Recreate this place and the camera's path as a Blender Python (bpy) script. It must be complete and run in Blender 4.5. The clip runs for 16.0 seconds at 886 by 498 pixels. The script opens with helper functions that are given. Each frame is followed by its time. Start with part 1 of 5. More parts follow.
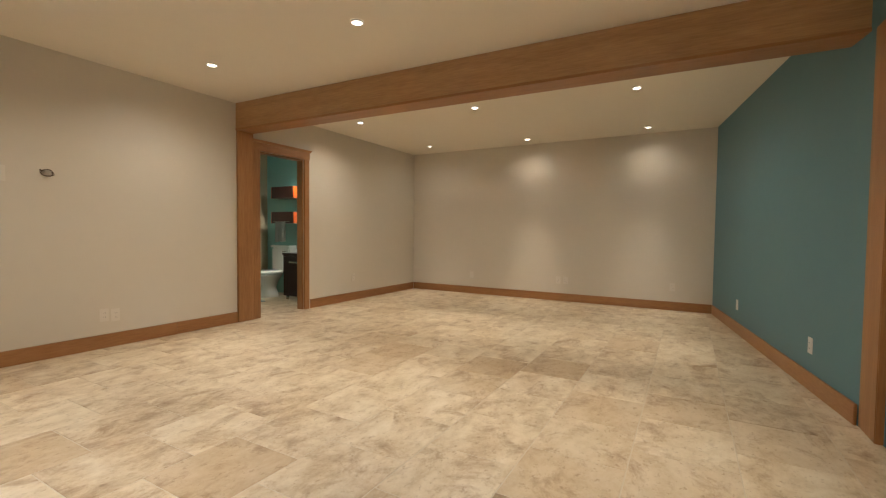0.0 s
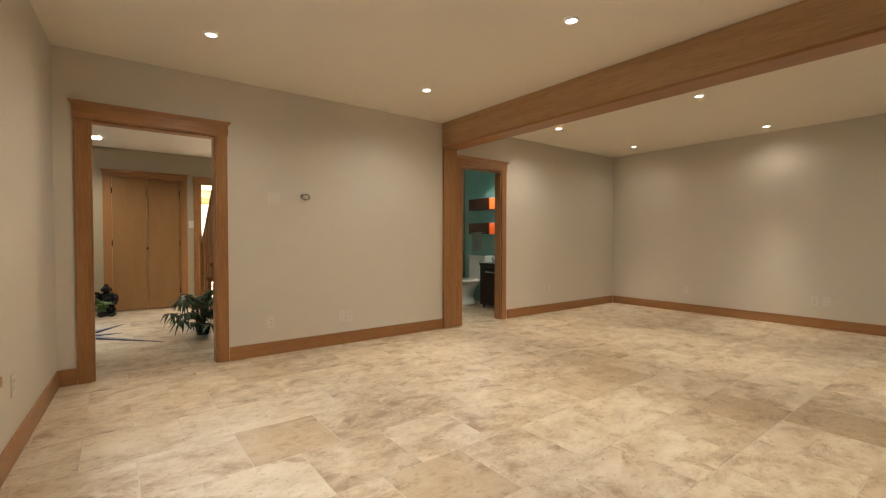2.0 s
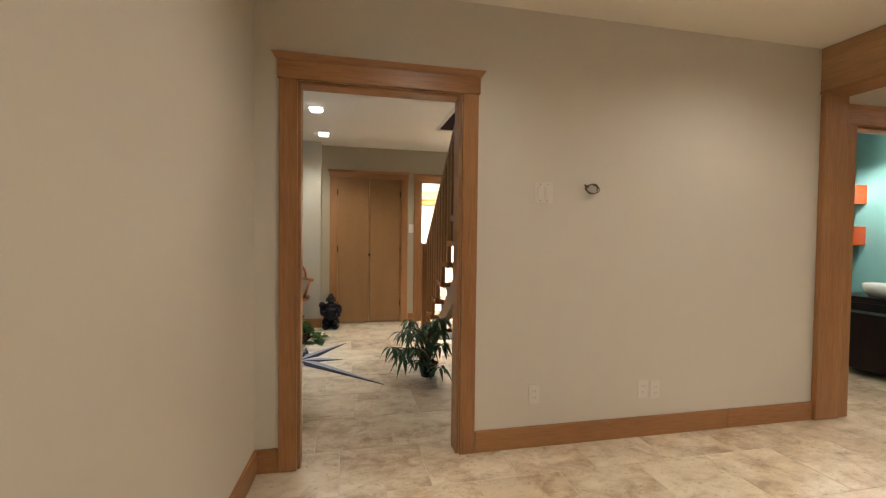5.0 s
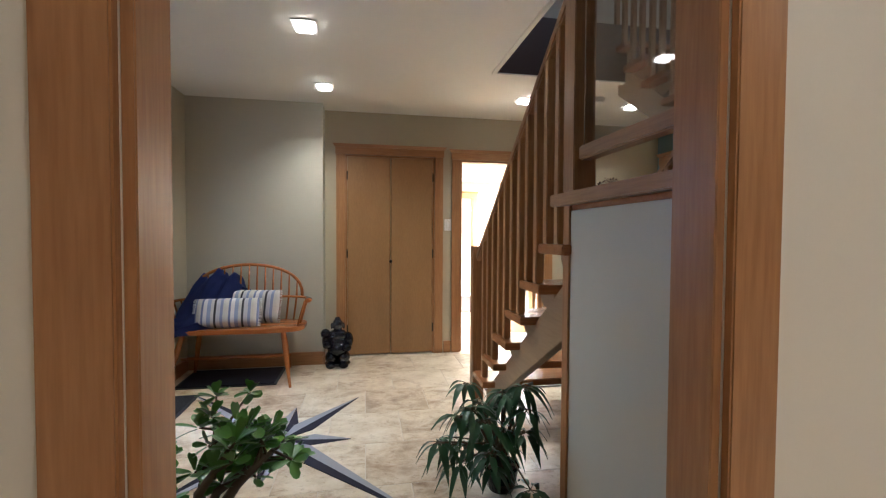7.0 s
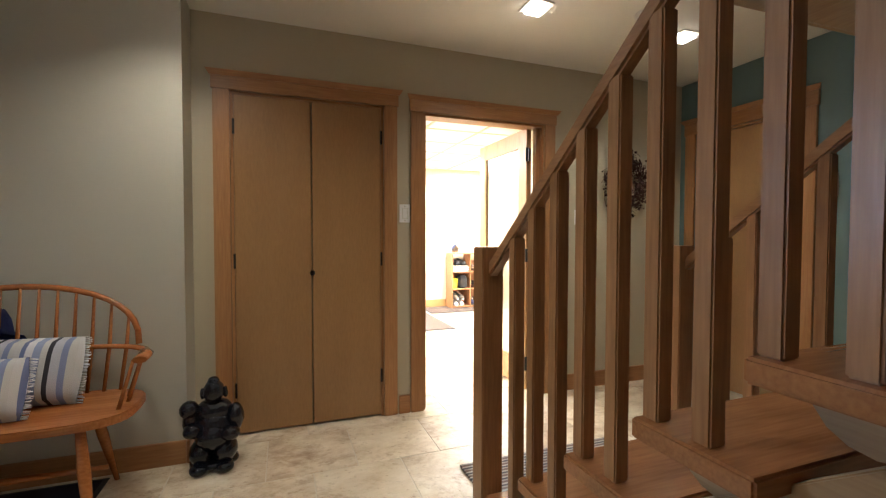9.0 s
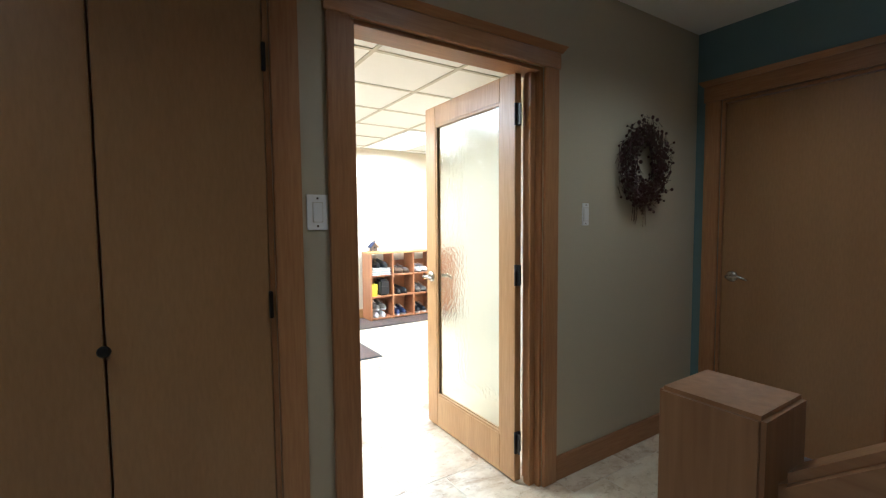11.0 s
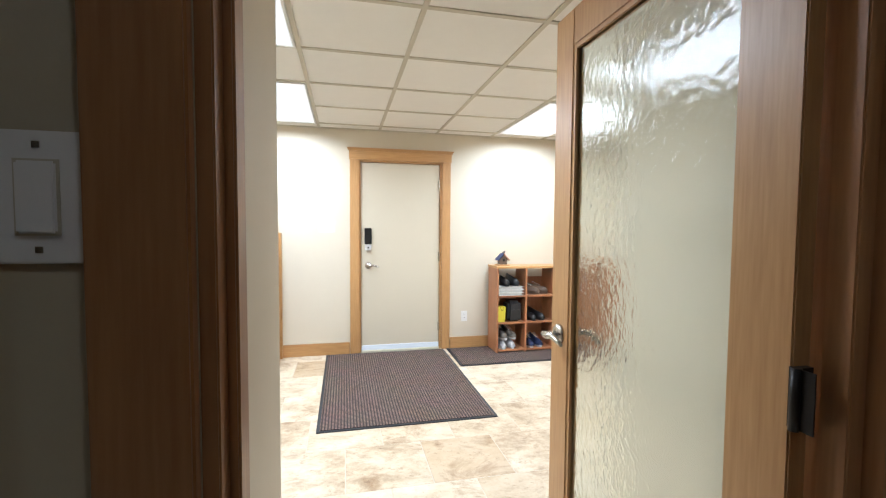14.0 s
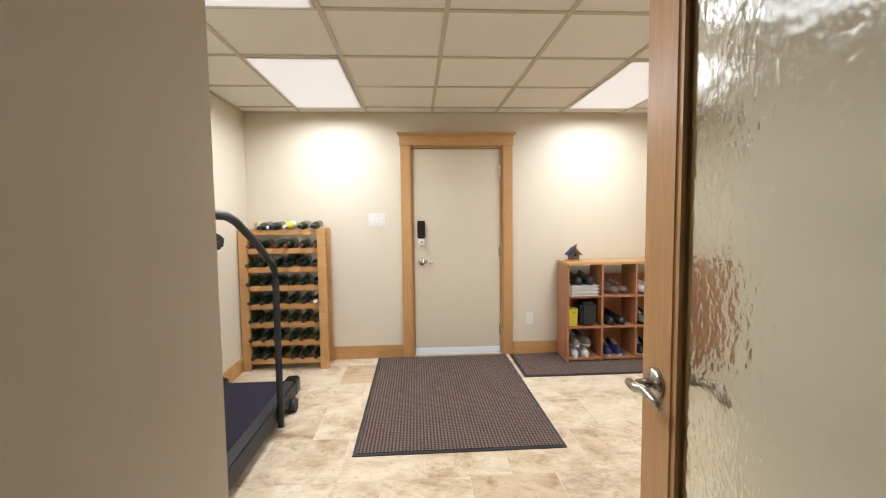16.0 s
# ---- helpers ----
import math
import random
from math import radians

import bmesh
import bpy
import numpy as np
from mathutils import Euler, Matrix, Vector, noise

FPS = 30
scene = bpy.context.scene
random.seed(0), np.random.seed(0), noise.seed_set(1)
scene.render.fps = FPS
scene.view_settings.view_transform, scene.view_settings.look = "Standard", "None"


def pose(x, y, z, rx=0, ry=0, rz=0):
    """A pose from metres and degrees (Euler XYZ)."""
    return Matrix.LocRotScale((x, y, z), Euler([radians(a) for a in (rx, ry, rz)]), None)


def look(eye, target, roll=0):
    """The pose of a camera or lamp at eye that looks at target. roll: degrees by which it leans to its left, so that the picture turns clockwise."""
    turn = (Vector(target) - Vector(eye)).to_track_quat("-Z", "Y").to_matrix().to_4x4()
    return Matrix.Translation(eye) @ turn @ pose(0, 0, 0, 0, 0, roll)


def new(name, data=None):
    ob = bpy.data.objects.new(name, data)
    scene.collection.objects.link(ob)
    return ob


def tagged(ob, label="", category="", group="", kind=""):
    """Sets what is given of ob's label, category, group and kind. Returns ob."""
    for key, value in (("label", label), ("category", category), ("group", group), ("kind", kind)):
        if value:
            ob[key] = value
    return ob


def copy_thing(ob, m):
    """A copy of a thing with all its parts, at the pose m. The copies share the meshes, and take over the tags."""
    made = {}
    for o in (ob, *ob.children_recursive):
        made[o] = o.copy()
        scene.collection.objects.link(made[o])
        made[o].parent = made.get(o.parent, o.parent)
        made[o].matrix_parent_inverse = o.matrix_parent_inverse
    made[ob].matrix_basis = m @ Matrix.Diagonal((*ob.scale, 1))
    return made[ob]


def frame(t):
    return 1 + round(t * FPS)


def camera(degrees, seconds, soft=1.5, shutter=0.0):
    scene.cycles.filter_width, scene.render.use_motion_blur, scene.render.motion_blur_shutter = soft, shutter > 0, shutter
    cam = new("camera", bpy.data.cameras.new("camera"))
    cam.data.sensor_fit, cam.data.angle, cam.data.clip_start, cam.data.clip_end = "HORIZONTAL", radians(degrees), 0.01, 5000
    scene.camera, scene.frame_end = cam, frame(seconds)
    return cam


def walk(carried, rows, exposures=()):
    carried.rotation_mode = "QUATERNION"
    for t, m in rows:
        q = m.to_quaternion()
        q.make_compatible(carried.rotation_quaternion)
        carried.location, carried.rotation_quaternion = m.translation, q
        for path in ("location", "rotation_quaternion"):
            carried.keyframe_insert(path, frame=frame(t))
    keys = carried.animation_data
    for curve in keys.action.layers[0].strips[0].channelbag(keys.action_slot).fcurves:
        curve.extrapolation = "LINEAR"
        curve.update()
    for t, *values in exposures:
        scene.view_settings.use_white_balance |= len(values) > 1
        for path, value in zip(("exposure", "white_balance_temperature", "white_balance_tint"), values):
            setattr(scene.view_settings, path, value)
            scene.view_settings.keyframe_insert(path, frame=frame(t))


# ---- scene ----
cam = camera(90.9, 16.0, soft=1.25)
PATH = [
    (0, (0.15, -4.624, 1.086), (1.892, -3.644, 1.01), 0.6),
    (0.5, (0.145, -4.606, 1.085), (1.794, -3.476, 1.015), 0.6),
    (1, (0.138, -4.539, 1.088), (1.661, -3.244, 1.027), 0.2),
    (1.5, (0.139, -4.463, 1.094), (1.512, -3.01, 1.043), -0.1),
    (2, (0.143, -4.358, 1.111), (1.348, -2.763, 1.069), -0.0),
    (2.5, (0.14, -4.209, 1.119), (1.184, -2.503, 1.091), 0.2),
    (3, (0.179, -4.012, 1.16), (1.061, -2.217, 1.144), 0.2),
    (3.5, (0.215, -3.705, 1.179), (0.96, -1.849, 1.171), 0.3),
    (4, (0.235, -3.304, 1.214), (0.846, -1.4, 1.188), 0.7),
    (4.5, (0.264, -2.871, 1.219), (0.755, -0.932, 1.184), 0.5),
    (4.7, (0.251, -2.678, 1.233), (0.715, -0.733, 1.183), 0.6),
    (6.8, (0.3, -0.798, 1.246), (0.644, 1.171, 1.192), 0.4),
    (7, (0.305, -0.621, 1.245), (0.658, 1.347, 1.186), 0.3),
    (7.2, (0.296, -0.458, 1.243), (0.665, 1.507, 1.184), 0.3),
    (7.5, (0.313, -0.183, 1.245), (0.707, 1.777, 1.18), 0.6),
    (8, (0.343, 0.254, 1.236), (0.795, 2.201, 1.169), 0.8),
    (8.5, (0.359, 0.68, 1.222), (0.922, 2.598, 1.163), 0.7),
    (9, (0.403, 1.078, 1.212), (1.089, 2.956, 1.153), 0.1),
    (9.2, (0.432, 1.234, 1.216), (1.168, 3.093, 1.15), -0.2),
    (11.3, (0.8, 2.578, 1.343), (1.889, 4.25, 1.215), -0.4),
    (11.5, (0.862, 2.668, 1.35), (1.945, 4.344, 1.217), -0.2),
    (12, (1.02, 2.909, 1.352), (2.056, 4.615, 1.224), 0.3),
    (12.5, (1.178, 3.108, 1.35), (2.094, 4.882, 1.227), 0.4),
    (13, (1.317, 3.234, 1.338), (2.06, 5.087, 1.226), 0.3),
    (13.5, (1.393, 3.351, 1.329), (1.976, 5.262, 1.227), 0.2),
    (14, (1.448, 3.471, 1.34), (1.891, 5.419, 1.242), 0.4),
    (14.5, (1.498, 3.574, 1.365), (1.825, 5.544, 1.255), 0.5),
    (15, (1.527, 3.694, 1.346), (1.792, 5.674, 1.242), 0.3),
    (15.5, (1.584, 3.813, 1.338), (1.784, 5.8, 1.225), -0.1),
    (16, (1.65, 3.924, 1.342), (1.771, 5.916, 1.206), -0.7),
]
EXPOSURES = [(0.0, 0.15, 6350, 10), (4.7, 0.15, 6150, 10), (6.8, 0.25, 5350, 10), (8.0, 0.15, 5750, 10), (9.2, -0.3, 5950, 10), (11.3, -1.45, 4750, 4), (12.5, -2.05, 4720, 4), (13.5, -2.2, 4850, 6), (14.5, -2.55, 5250, 9), (16.0, -2.87, 5650, 12)]
walk(cam, [(t, look(eye, target, roll)) for t, eye, target, roll in PATH], EXPOSURES)

# world and light --------------------------------------------------------------
world = bpy.data.worlds.new("world")
scene.world = world
world.use_nodes = True
wn = world.node_tree.nodes
sky = wn.new("ShaderNodeTexSky")
sky.sky_type = "NISHITA"
sky.sun_disc = False
sky.sun_elevation = radians(38)
sky.sun_rotation = radians(14)
wn["Background"].inputs["Strength"].default_value = 0.12
world.node_tree.links.new(sky.outputs[0], wn["Background"].inputs["Color"])
sun = new("sun", bpy.data.lights.new("sun", "SUN"))
sun.data.energy = 1.4
sun.data.angle = radians(12)
sun.matrix_world = look((6, 25, 20), (0, 0, 0))

WARM = (1.0, 0.885, 0.725)
BIG_LAMPS = [(2.57, -2.55), (2.57, -0.88), (0.71, -0.9), (0.71, -2.55), (0.71, -4.3), (2.6, -4.25), (4.85, -2.39), (4.78, -0.72), (6.61, -0.71),
             (6.79, -2.39), (4.96, -4.13), (6.79, -4.1)]
FOYER_LAMPS = [(-0.03, 3.2), (-0.05, 2.13), (1.75, 3.24), (2.83, 3.22)]
ZC, ZF, ZR = 2.56, 2.505, 2.355
BIG_POWER, FOYER_POWER, TROFFER_POWER, BATH_POWER = 55.0, 52.0, 225.0, 62.0


def spot(x, y, z, power, angle, blend, colour, radius=0.04):
    la = bpy.data.lights.new("downlight", "SPOT")
    la.energy, la.spot_size, la.spot_blend, la.color, la.shadow_soft_size = power, radians(angle), blend, colour, radius
    ob = new("downlight", la)
    ob.location = (x, y, z)
    return ob


def area(x, y, z, power, sx, sy, colour, aim=(0, 0, -1)):
    la = bpy.data.lights.new("area_light", "AREA")
    la.energy, la.shape, la.size, la.size_y, la.color = power, "RECTANGLE", sx, sy, colour
    ob = new("area_light", la)
    ob.matrix_world = look((x, y, z), (x + aim[0], y + aim[1], z + aim[2]))
    return ob


for x, y in BIG_LAMPS:
    near_end = x > 6
    spot(x, y, ZC - 0.03, BIG_POWER * (1.9 if near_end else 1.45), 44 if near_end else 54, 1.0, WARM)
    spot(x, y, ZC - 0.025, BIG_POWER * (0.18 if near_end else 0.5 if x < 1 else 0.7), 156, 0.9, WARM)
for x, y in FOYER_LAMPS:
    spot(x, y, ZF - 0.05, FOYER_POWER, 135, 0.9, (1.0, 0.92, 0.76))
TROFFERS = [(0.90, 7.32), (0.90, 5.49), (3.34, 7.32), (3.34, 5.49)]
for x, y in TROFFERS:
    area(x, y, ZR - 0.03, TROFFER_POWER, 0.56, 1.16, (1.0, 0.97, 0.90)).data.spread = radians(168)
spot(4.95, 0.62, 2.1, BATH_POWER, 170, 0.5, (1.0, 0.92, 0.8))
# unseen area lamps added outside the window and front door, standing in for daylight
area(-2.2, -2.9, 3.3, 75, 1.5, 1.2, (0.66, 0.80, 1.0), (2.0, 0, -1.9))
area(-2.7, 3.1, 1.6, 45, 1.0, 1.0, (0.70, 0.82, 1.0), (3.85, -2.3, -0.8))
area(-2.75, 2.46, 3.1, 95, 1.1, 1.1, (0.70, 0.82, 1.0), (1.35, 0, -1.9))
# unseen fill lamp added above the stairwell to keep upstairs from going black
area(2.2, 1.2, 4.4, 9, 1.2, 1.2, (0.85, 0.9, 1.0))

# materials --------------------------------------------------------------------


def mat(name, colour, rough=0.5, metal=0.0, bump=0.0, scale=40.0, vary=0.06, second=None, spec=0.5):
    m = bpy.data.materials.new(name)
    m.use_nodes = True
    n, l = m.node_tree.nodes, m.node_tree.links
    b = n["Principled BSDF"]
    b.inputs["Roughness"].default_value = rough
    b.inputs["Metallic"].default_value = metal
    b.inputs["Specular IOR Level"].default_value = spec
    tc = n.new("ShaderNodeTexCoord")
    big = n.new("ShaderNodeTexNoise")
    big.inputs["Scale"].default_value = max(scale * 0.05, 0.6)
    big.inputs["Detail"].default_value = 5
    fine = n.new("ShaderNodeTexNoise")
    fine.inputs["Scale"].default_value = scale
    fine.inputs["Detail"].default_value = 4
    l.new(tc.outputs["Object"], big.inputs["Vector"])
    l.new(tc.outputs["Object"], fine.inputs["Vector"])
    ramp = n.new("ShaderNodeMix")
    ramp.data_type = "RGBA"
    c2 = second or tuple(max(0, c * (1 - 3 * vary)) for c in colour)
    ramp.inputs["A"].default_value = (*colour, 1)
    ramp.inputs["B"].default_value = (*c2, 1)
    mean = n.new("ShaderNodeMath")
    mean.operation = "MULTIPLY_ADD"
    mean.inputs[1].default_value = 0.5
    half = n.new("ShaderNodeMath")
    half.operation = "MULTIPLY"
    half.inputs[1].default_value = 0.5
    l.new(fine.outputs["Fac"], half.inputs[0])
    l.new(big.outputs["Fac"], mean.inputs[0])
    l.new(half.outputs[0], mean.inputs[2])
    l.new(mean.outputs[0], ramp.inputs["Factor"])
    l.new(ramp.outputs["Result"], b.inputs["Base Color"])
    if bump:
        bp = n.new("ShaderNodeBump")
        bp.inputs["Strength"].default_value = bump
        bp.inputs["Distance"].default_value = 0.004
        l.new(fine.outputs["Fac"], bp.inputs["Height"])
        l.new(bp.outputs[0], b.inputs["Normal"])
    return m


def wood(name, light, dark, axis="z", rough=0.38, rings=9.0, stretch=0.07, figure=2.5, contrast=1.0, fine=1.0):
    m = bpy.data.materials.new(name)
    m.use_nodes = True
    n, l = m.node_tree.nodes, m.node_tree.links
    b = n["Principled BSDF"]
    b.inputs["Roughness"].default_value = rough
    tc, mp, info = n.new("ShaderNodeTexCoord"), n.new("ShaderNodeMapping"), n.new("ShaderNodeObjectInfo")
    mp.inputs["Scale"].default_value = tuple(stretch if a == axis else 1.0 for a in "xyz")
    shift = n.new("ShaderNodeMath")
    shift.operation = "MULTIPLY"
    shift.inputs[1].default_value = 17.0
    l.new(info.outputs["Random"], shift.inputs[0])
    l.new(shift.outputs[0], mp.inputs["Location"])
    l.new(tc.outputs["Object"], mp.inputs["Vector"])
    cloud = n.new("ShaderNodeTexNoise")
    cloud.inputs["Scale"].default_value = figure
    cloud.inputs["Detail"].default_value = 3
    l.new(mp.outputs[0], cloud.inputs["Vector"])
    band = n.new("ShaderNodeMath")
    band.operation = "MULTIPLY"
    band.inputs[1].default_value = rings
    l.new(cloud.outputs["Fac"], band.inputs[0])
    saw = n.new("ShaderNodeMath")
    saw.operation = "PINGPONG"
    saw.inputs[1].default_value = 1.0
    l.new(band.outputs[0], saw.inputs[0])
    pores = n.new("ShaderNodeTexNoise")
    pores.inputs["Scale"].default_value = 110
    pores.inputs["Detail"].default_value = 3
    l.new(mp.outputs[0], pores.inputs["Vector"])
    add = n.new("ShaderNodeMath")
    add.operation = "MULTIPLY_ADD"
    add.inputs[1].default_value = 0.3 * contrast
    soft = n.new("ShaderNodeMapRange")
    soft.inputs["To Min"].default_value, soft.inputs["To Max"].default_value = 0.5 - 0.5 * fine, 0.5 + 0.5 * fine
    l.new(pores.outputs["Fac"], soft.inputs["Value"])
    l.new(saw.outputs[0], add.inputs[0])
    l.new(soft.outputs[0], add.inputs[2])
    ramp = n.new("ShaderNodeValToRGB")
    ramp.color_ramp.elements[0].position, ramp.color_ramp.elements[0].color = 0.3, (*light, 1)
    ramp.color_ramp.elements[1].position, ramp.color_ramp.elements[1].color = 0.95, (*dark, 1)
    l.new(add.outputs[0], ramp.inputs["Fac"])
    l.new(ramp.outputs[0], b.inputs["Base Color"])
    bp = n.new("ShaderNodeBump")
    bp.inputs["Strength"].default_value = 0.12
    bp.inputs["Distance"].default_value = 0.002
    l.new(pores.outputs["Fac"], bp.inputs["Height"])
    l.new(bp.outputs[0], b.inputs["Normal"])
    return m


def glow(name, colour, strength):
    m = bpy.data.materials.new(name)
    m.use_nodes = True
    b = m.node_tree.nodes["Principled BSDF"]
    b.inputs["Base Color"].default_value = (*colour, 1)
    b.inputs["Emission Color"].default_value = (*colour, 1)
    b.inputs["Emission Strength"].default_value = strength
    return m


def glass(name, tint=(1, 1, 1), rough=0.0, relief=0.0, scale=60.0):
    m = bpy.data.materials.new(name)
    m.use_nodes = True
    n, l = m.node_tree.nodes, m.node_tree.links
    b = n["Principled BSDF"]
    b.inputs["Base Color"].default_value = (*tint, 1)
    b.inputs["Roughness"].default_value = rough
    b.inputs["Transmission Weight"].default_value = 1.0
    b.inputs["IOR"].default_value = 1.45
    if relief:
        tc, mp, ns = n.new("ShaderNodeTexCoord"), n.new("ShaderNodeMapping"), n.new("ShaderNodeTexNoise")
        mp.inputs["Scale"].default_value = (1, 1, 0.8)
        ns.inputs["Scale"].default_value = scale
        ns.inputs["Detail"].default_value = 2
        bp = n.new("ShaderNodeBump")
        bp.inputs["Strength"].default_value = relief
        bp.inputs["Distance"].default_value = 0.01
        l.new(tc.outputs["Object"], mp.inputs["Vector"])
        l.new(mp.outputs[0], ns.inputs["Vector"])
        l.new(ns.outputs["Fac"], bp.inputs["Height"])
        l.new(bp.outputs[0], b.inputs["Normal"])
    return m


def travertine(name):
    m = bpy.data.materials.new(name)
    m.use_nodes = True
    n, l = m.node_tree.nodes, m.node_tree.links
    b = n["Principled BSDF"]
    geo, info = n.new("ShaderNodeNewGeometry"), n.new("ShaderNodeObjectInfo")
    off = n.new("ShaderNodeVectorMath")
    off.operation = "MULTIPLY_ADD"
    comb = n.new("ShaderNodeCombineXYZ")
    for k in "XYZ":
        l.new(info.outputs["Random"], comb.inputs[k])
    off.inputs[1].default_value = (37, 53, 71)
    l.new(comb.outputs[0], off.inputs[0])
    l.new(geo.outputs["Position"], off.inputs[2])
    mp = n.new("ShaderNodeMapping")
    mp.inputs["Scale"].default_value = (1.0, 1.35, 1.0)
    l.new(off.outputs[0], mp.inputs["Vector"])
    cloud = n.new("ShaderNodeTexNoise")
    cloud.inputs["Scale"].default_value = 4.6
    cloud.inputs["Detail"].default_value = 9
    cloud.inputs["Roughness"].default_value = 0.70
    cloud.inputs["Distortion"].default_value = 0.2
    l.new(mp.outputs[0], cloud.inputs["Vector"])
    ramp = n.new("ShaderNodeValToRGB")
    e = ramp.color_ramp.elements
    e[0].position, e[0].color = 0.27, (0.36, 0.255, 0.15, 1)
    e[1].position, e[1].color = 0.68, (0.74, 0.66, 0.53, 1)
    mid = e.new(0.42)
    mid.color = (0.55, 0.44, 0.30, 1)
    up = e.new(0.54)
    up.color = (0.66, 0.565, 0.42, 1)
    tone = n.new("ShaderNodeMath")
    tone.operation = "MULTIPLY_ADD"
    tone.inputs[1].default_value = 0.19
    shift = n.new("ShaderNodeMath")
    shift.operation = "SUBTRACT"
    shift.inputs[1].default_value = 0.09
    l.new(cloud.outputs["Fac"], shift.inputs[0])
    l.new(info.outputs["Random"], tone.inputs[0])
    l.new(shift.outputs[0], tone.inputs[2])
    l.new(tone.outputs[0], ramp.inputs["Fac"])
    pits = n.new("ShaderNodeTexNoise")
    pits.inputs["Scale"].default_value = 26
    pits.inputs["Detail"].default_value = 6
    pits.inputs["Roughness"].default_value = 0.7
    l.new(mp.outputs[0], pits.inputs["Vector"])
    pr = n.new("ShaderNodeValToRGB")
    pr.color_ramp.elements[0].position, pr.color_ramp.elements[0].color = 0.33, (0.62, 0.55, 0.48, 1)
    pr.color_ramp.elements[1].position, pr.color_ramp.elements[1].color = 0.43, (1, 1, 1, 1)
    l.new(pits.outputs["Fac"], pr.inputs["Fac"])
    mix = n.new("ShaderNodeMix")
    mix.data_type, mix.blend_type = "RGBA", "MULTIPLY"
    mix.inputs["Factor"].default_value = 0.8
    l.new(ramp.outputs[0], mix.inputs["A"])
    l.new(pr.outputs[0], mix.inputs["B"])
    # rusty clay seams, and a few tiles cut from darker beds
    seam = n.new("ShaderNodeTexNoise")
    seam.inputs["Scale"].default_value = 3.6
    seam.inputs["Detail"].default_value = 8
    seam.inputs["Roughness"].default_value = 0.72
    seam.inputs["Distortion"].default_value = 0.5
    bed = n.new("ShaderNodeMapping")
    bed.inputs["Scale"].default_value = (1.0, 1.3, 1.0)
    l.new(off.outputs[0], bed.inputs["Vector"])
    l.new(bed.outputs[0], seam.inputs["Vector"])
    sr = n.new("ShaderNodeValToRGB")
    sr.color_ramp.elements[0].position, sr.color_ramp.elements[0].color = 0.30, (0.52, 0.40, 0.29, 1)
    sr.color_ramp.elements[1].position, sr.color_ramp.elements[1].color = 0.48, (1, 1, 1, 1)
    l.new(seam.outputs["Fac"], sr.inputs["Fac"])
    mix2 = n.new("ShaderNodeMix")
    mix2.data_type, mix2.blend_type = "RGBA", "MULTIPLY"
    mix2.inputs["Factor"].default_value = 1.0
    l.new(mix.outputs["Result"], mix2.inputs["A"])
    l.new(sr.outputs[0], mix2.inputs["B"])
    batch = n.new("ShaderNodeValToRGB")
    be = batch.color_ramp.elements
    be[0].position, be[0].color = 0.0, (1, 1, 1, 1)
    be[1].position, be[1].color = 1.0, (0.66, 0.55, 0.42, 1)
    be.new(0.55).color = (0.97, 0.95, 0.92, 1)
    be.new(0.84).color = (0.93, 0.90, 0.85, 1)
    l.new(info.outputs["Random"], batch.inputs["Fac"])
    mix3 = n.new("ShaderNodeMix")
    mix3.data_type, mix3.blend_type = "RGBA", "MULTIPLY"
    mix3.inputs["Factor"].default_value = 1.0
    l.new(mix2.outputs["Result"], mix3.inputs["A"])
    l.new(batch.outputs[0], mix3.inputs["B"])
    l.new(mix3.outputs["Result"], b.inputs["Base Color"])
    rr = n.new("ShaderNodeMapRange")
    rr.inputs["To Min"].default_value, rr.inputs["To Max"].default_value = 0.46, 0.26
    l.new(pits.outputs["Fac"], rr.inputs["Value"])
    l.new(rr.outputs[0], b.inputs["Roughness"])
    bp = n.new("ShaderNodeBump")
    bp.inputs["Strength"].default_value = 0.15
    bp.inputs["Distance"].default_value = 0.003
    l.new(pr.outputs[0], bp.inputs["Height"])
    l.new(bp.outputs[0], b.inputs["Normal"])
    return m


def stripes(name, colours, axis, period, rough=0.9):
    m = bpy.data.materials.new(name)
    m.use_nodes = True
    n, l = m.node_tree.nodes, m.node_tree.links
    b = n["Principled BSDF"]
    b.inputs["Roughness"].default_value = rough
    tc, sep, mul, fr, ramp = (n.new(k) for k in ("ShaderNodeTexCoord", "ShaderNodeSeparateXYZ", "ShaderNodeMath", "ShaderNodeMath", "ShaderNodeValToRGB"))
    mul.operation, fr.operation = "MULTIPLY", "FRACT"
    mul.inputs[1].default_value = 1 / period
    l.new(tc.outputs["Object"], sep.inputs[0])
    l.new(sep.outputs[axis], mul.inputs[0])
    l.new(mul.outputs[0], fr.inputs[0])
    l.new(fr.outputs[0], ramp.inputs["Fac"])
    ramp.color_ramp.interpolation = "CONSTANT"
    e = ramp.color_ramp.elements
    e[0].color = (*colours[0][1], 1)
    e[1].position, e[1].color = colours[1][0], (*colours[1][1], 1)
    for p, c in colours[2:]:
        e.new(p).color = (*c, 1)
    ns, bp = n.new("ShaderNodeTexNoise"), n.new("ShaderNodeBump")
    ns.inputs["Scale"].default_value = 260
    bp.inputs["Strength"].default_value = 0.5
    bp.inputs["Distance"].default_value = 0.003
    l.new(tc.outputs["Object"], ns.inputs["Vector"])
    l.new(ns.outputs["Fac"], bp.inputs["Height"])
    l.new(bp.outputs[0], b.inputs["Normal"])
    l.new(ramp.outputs[0], b.inputs["Base Color"])
    return m


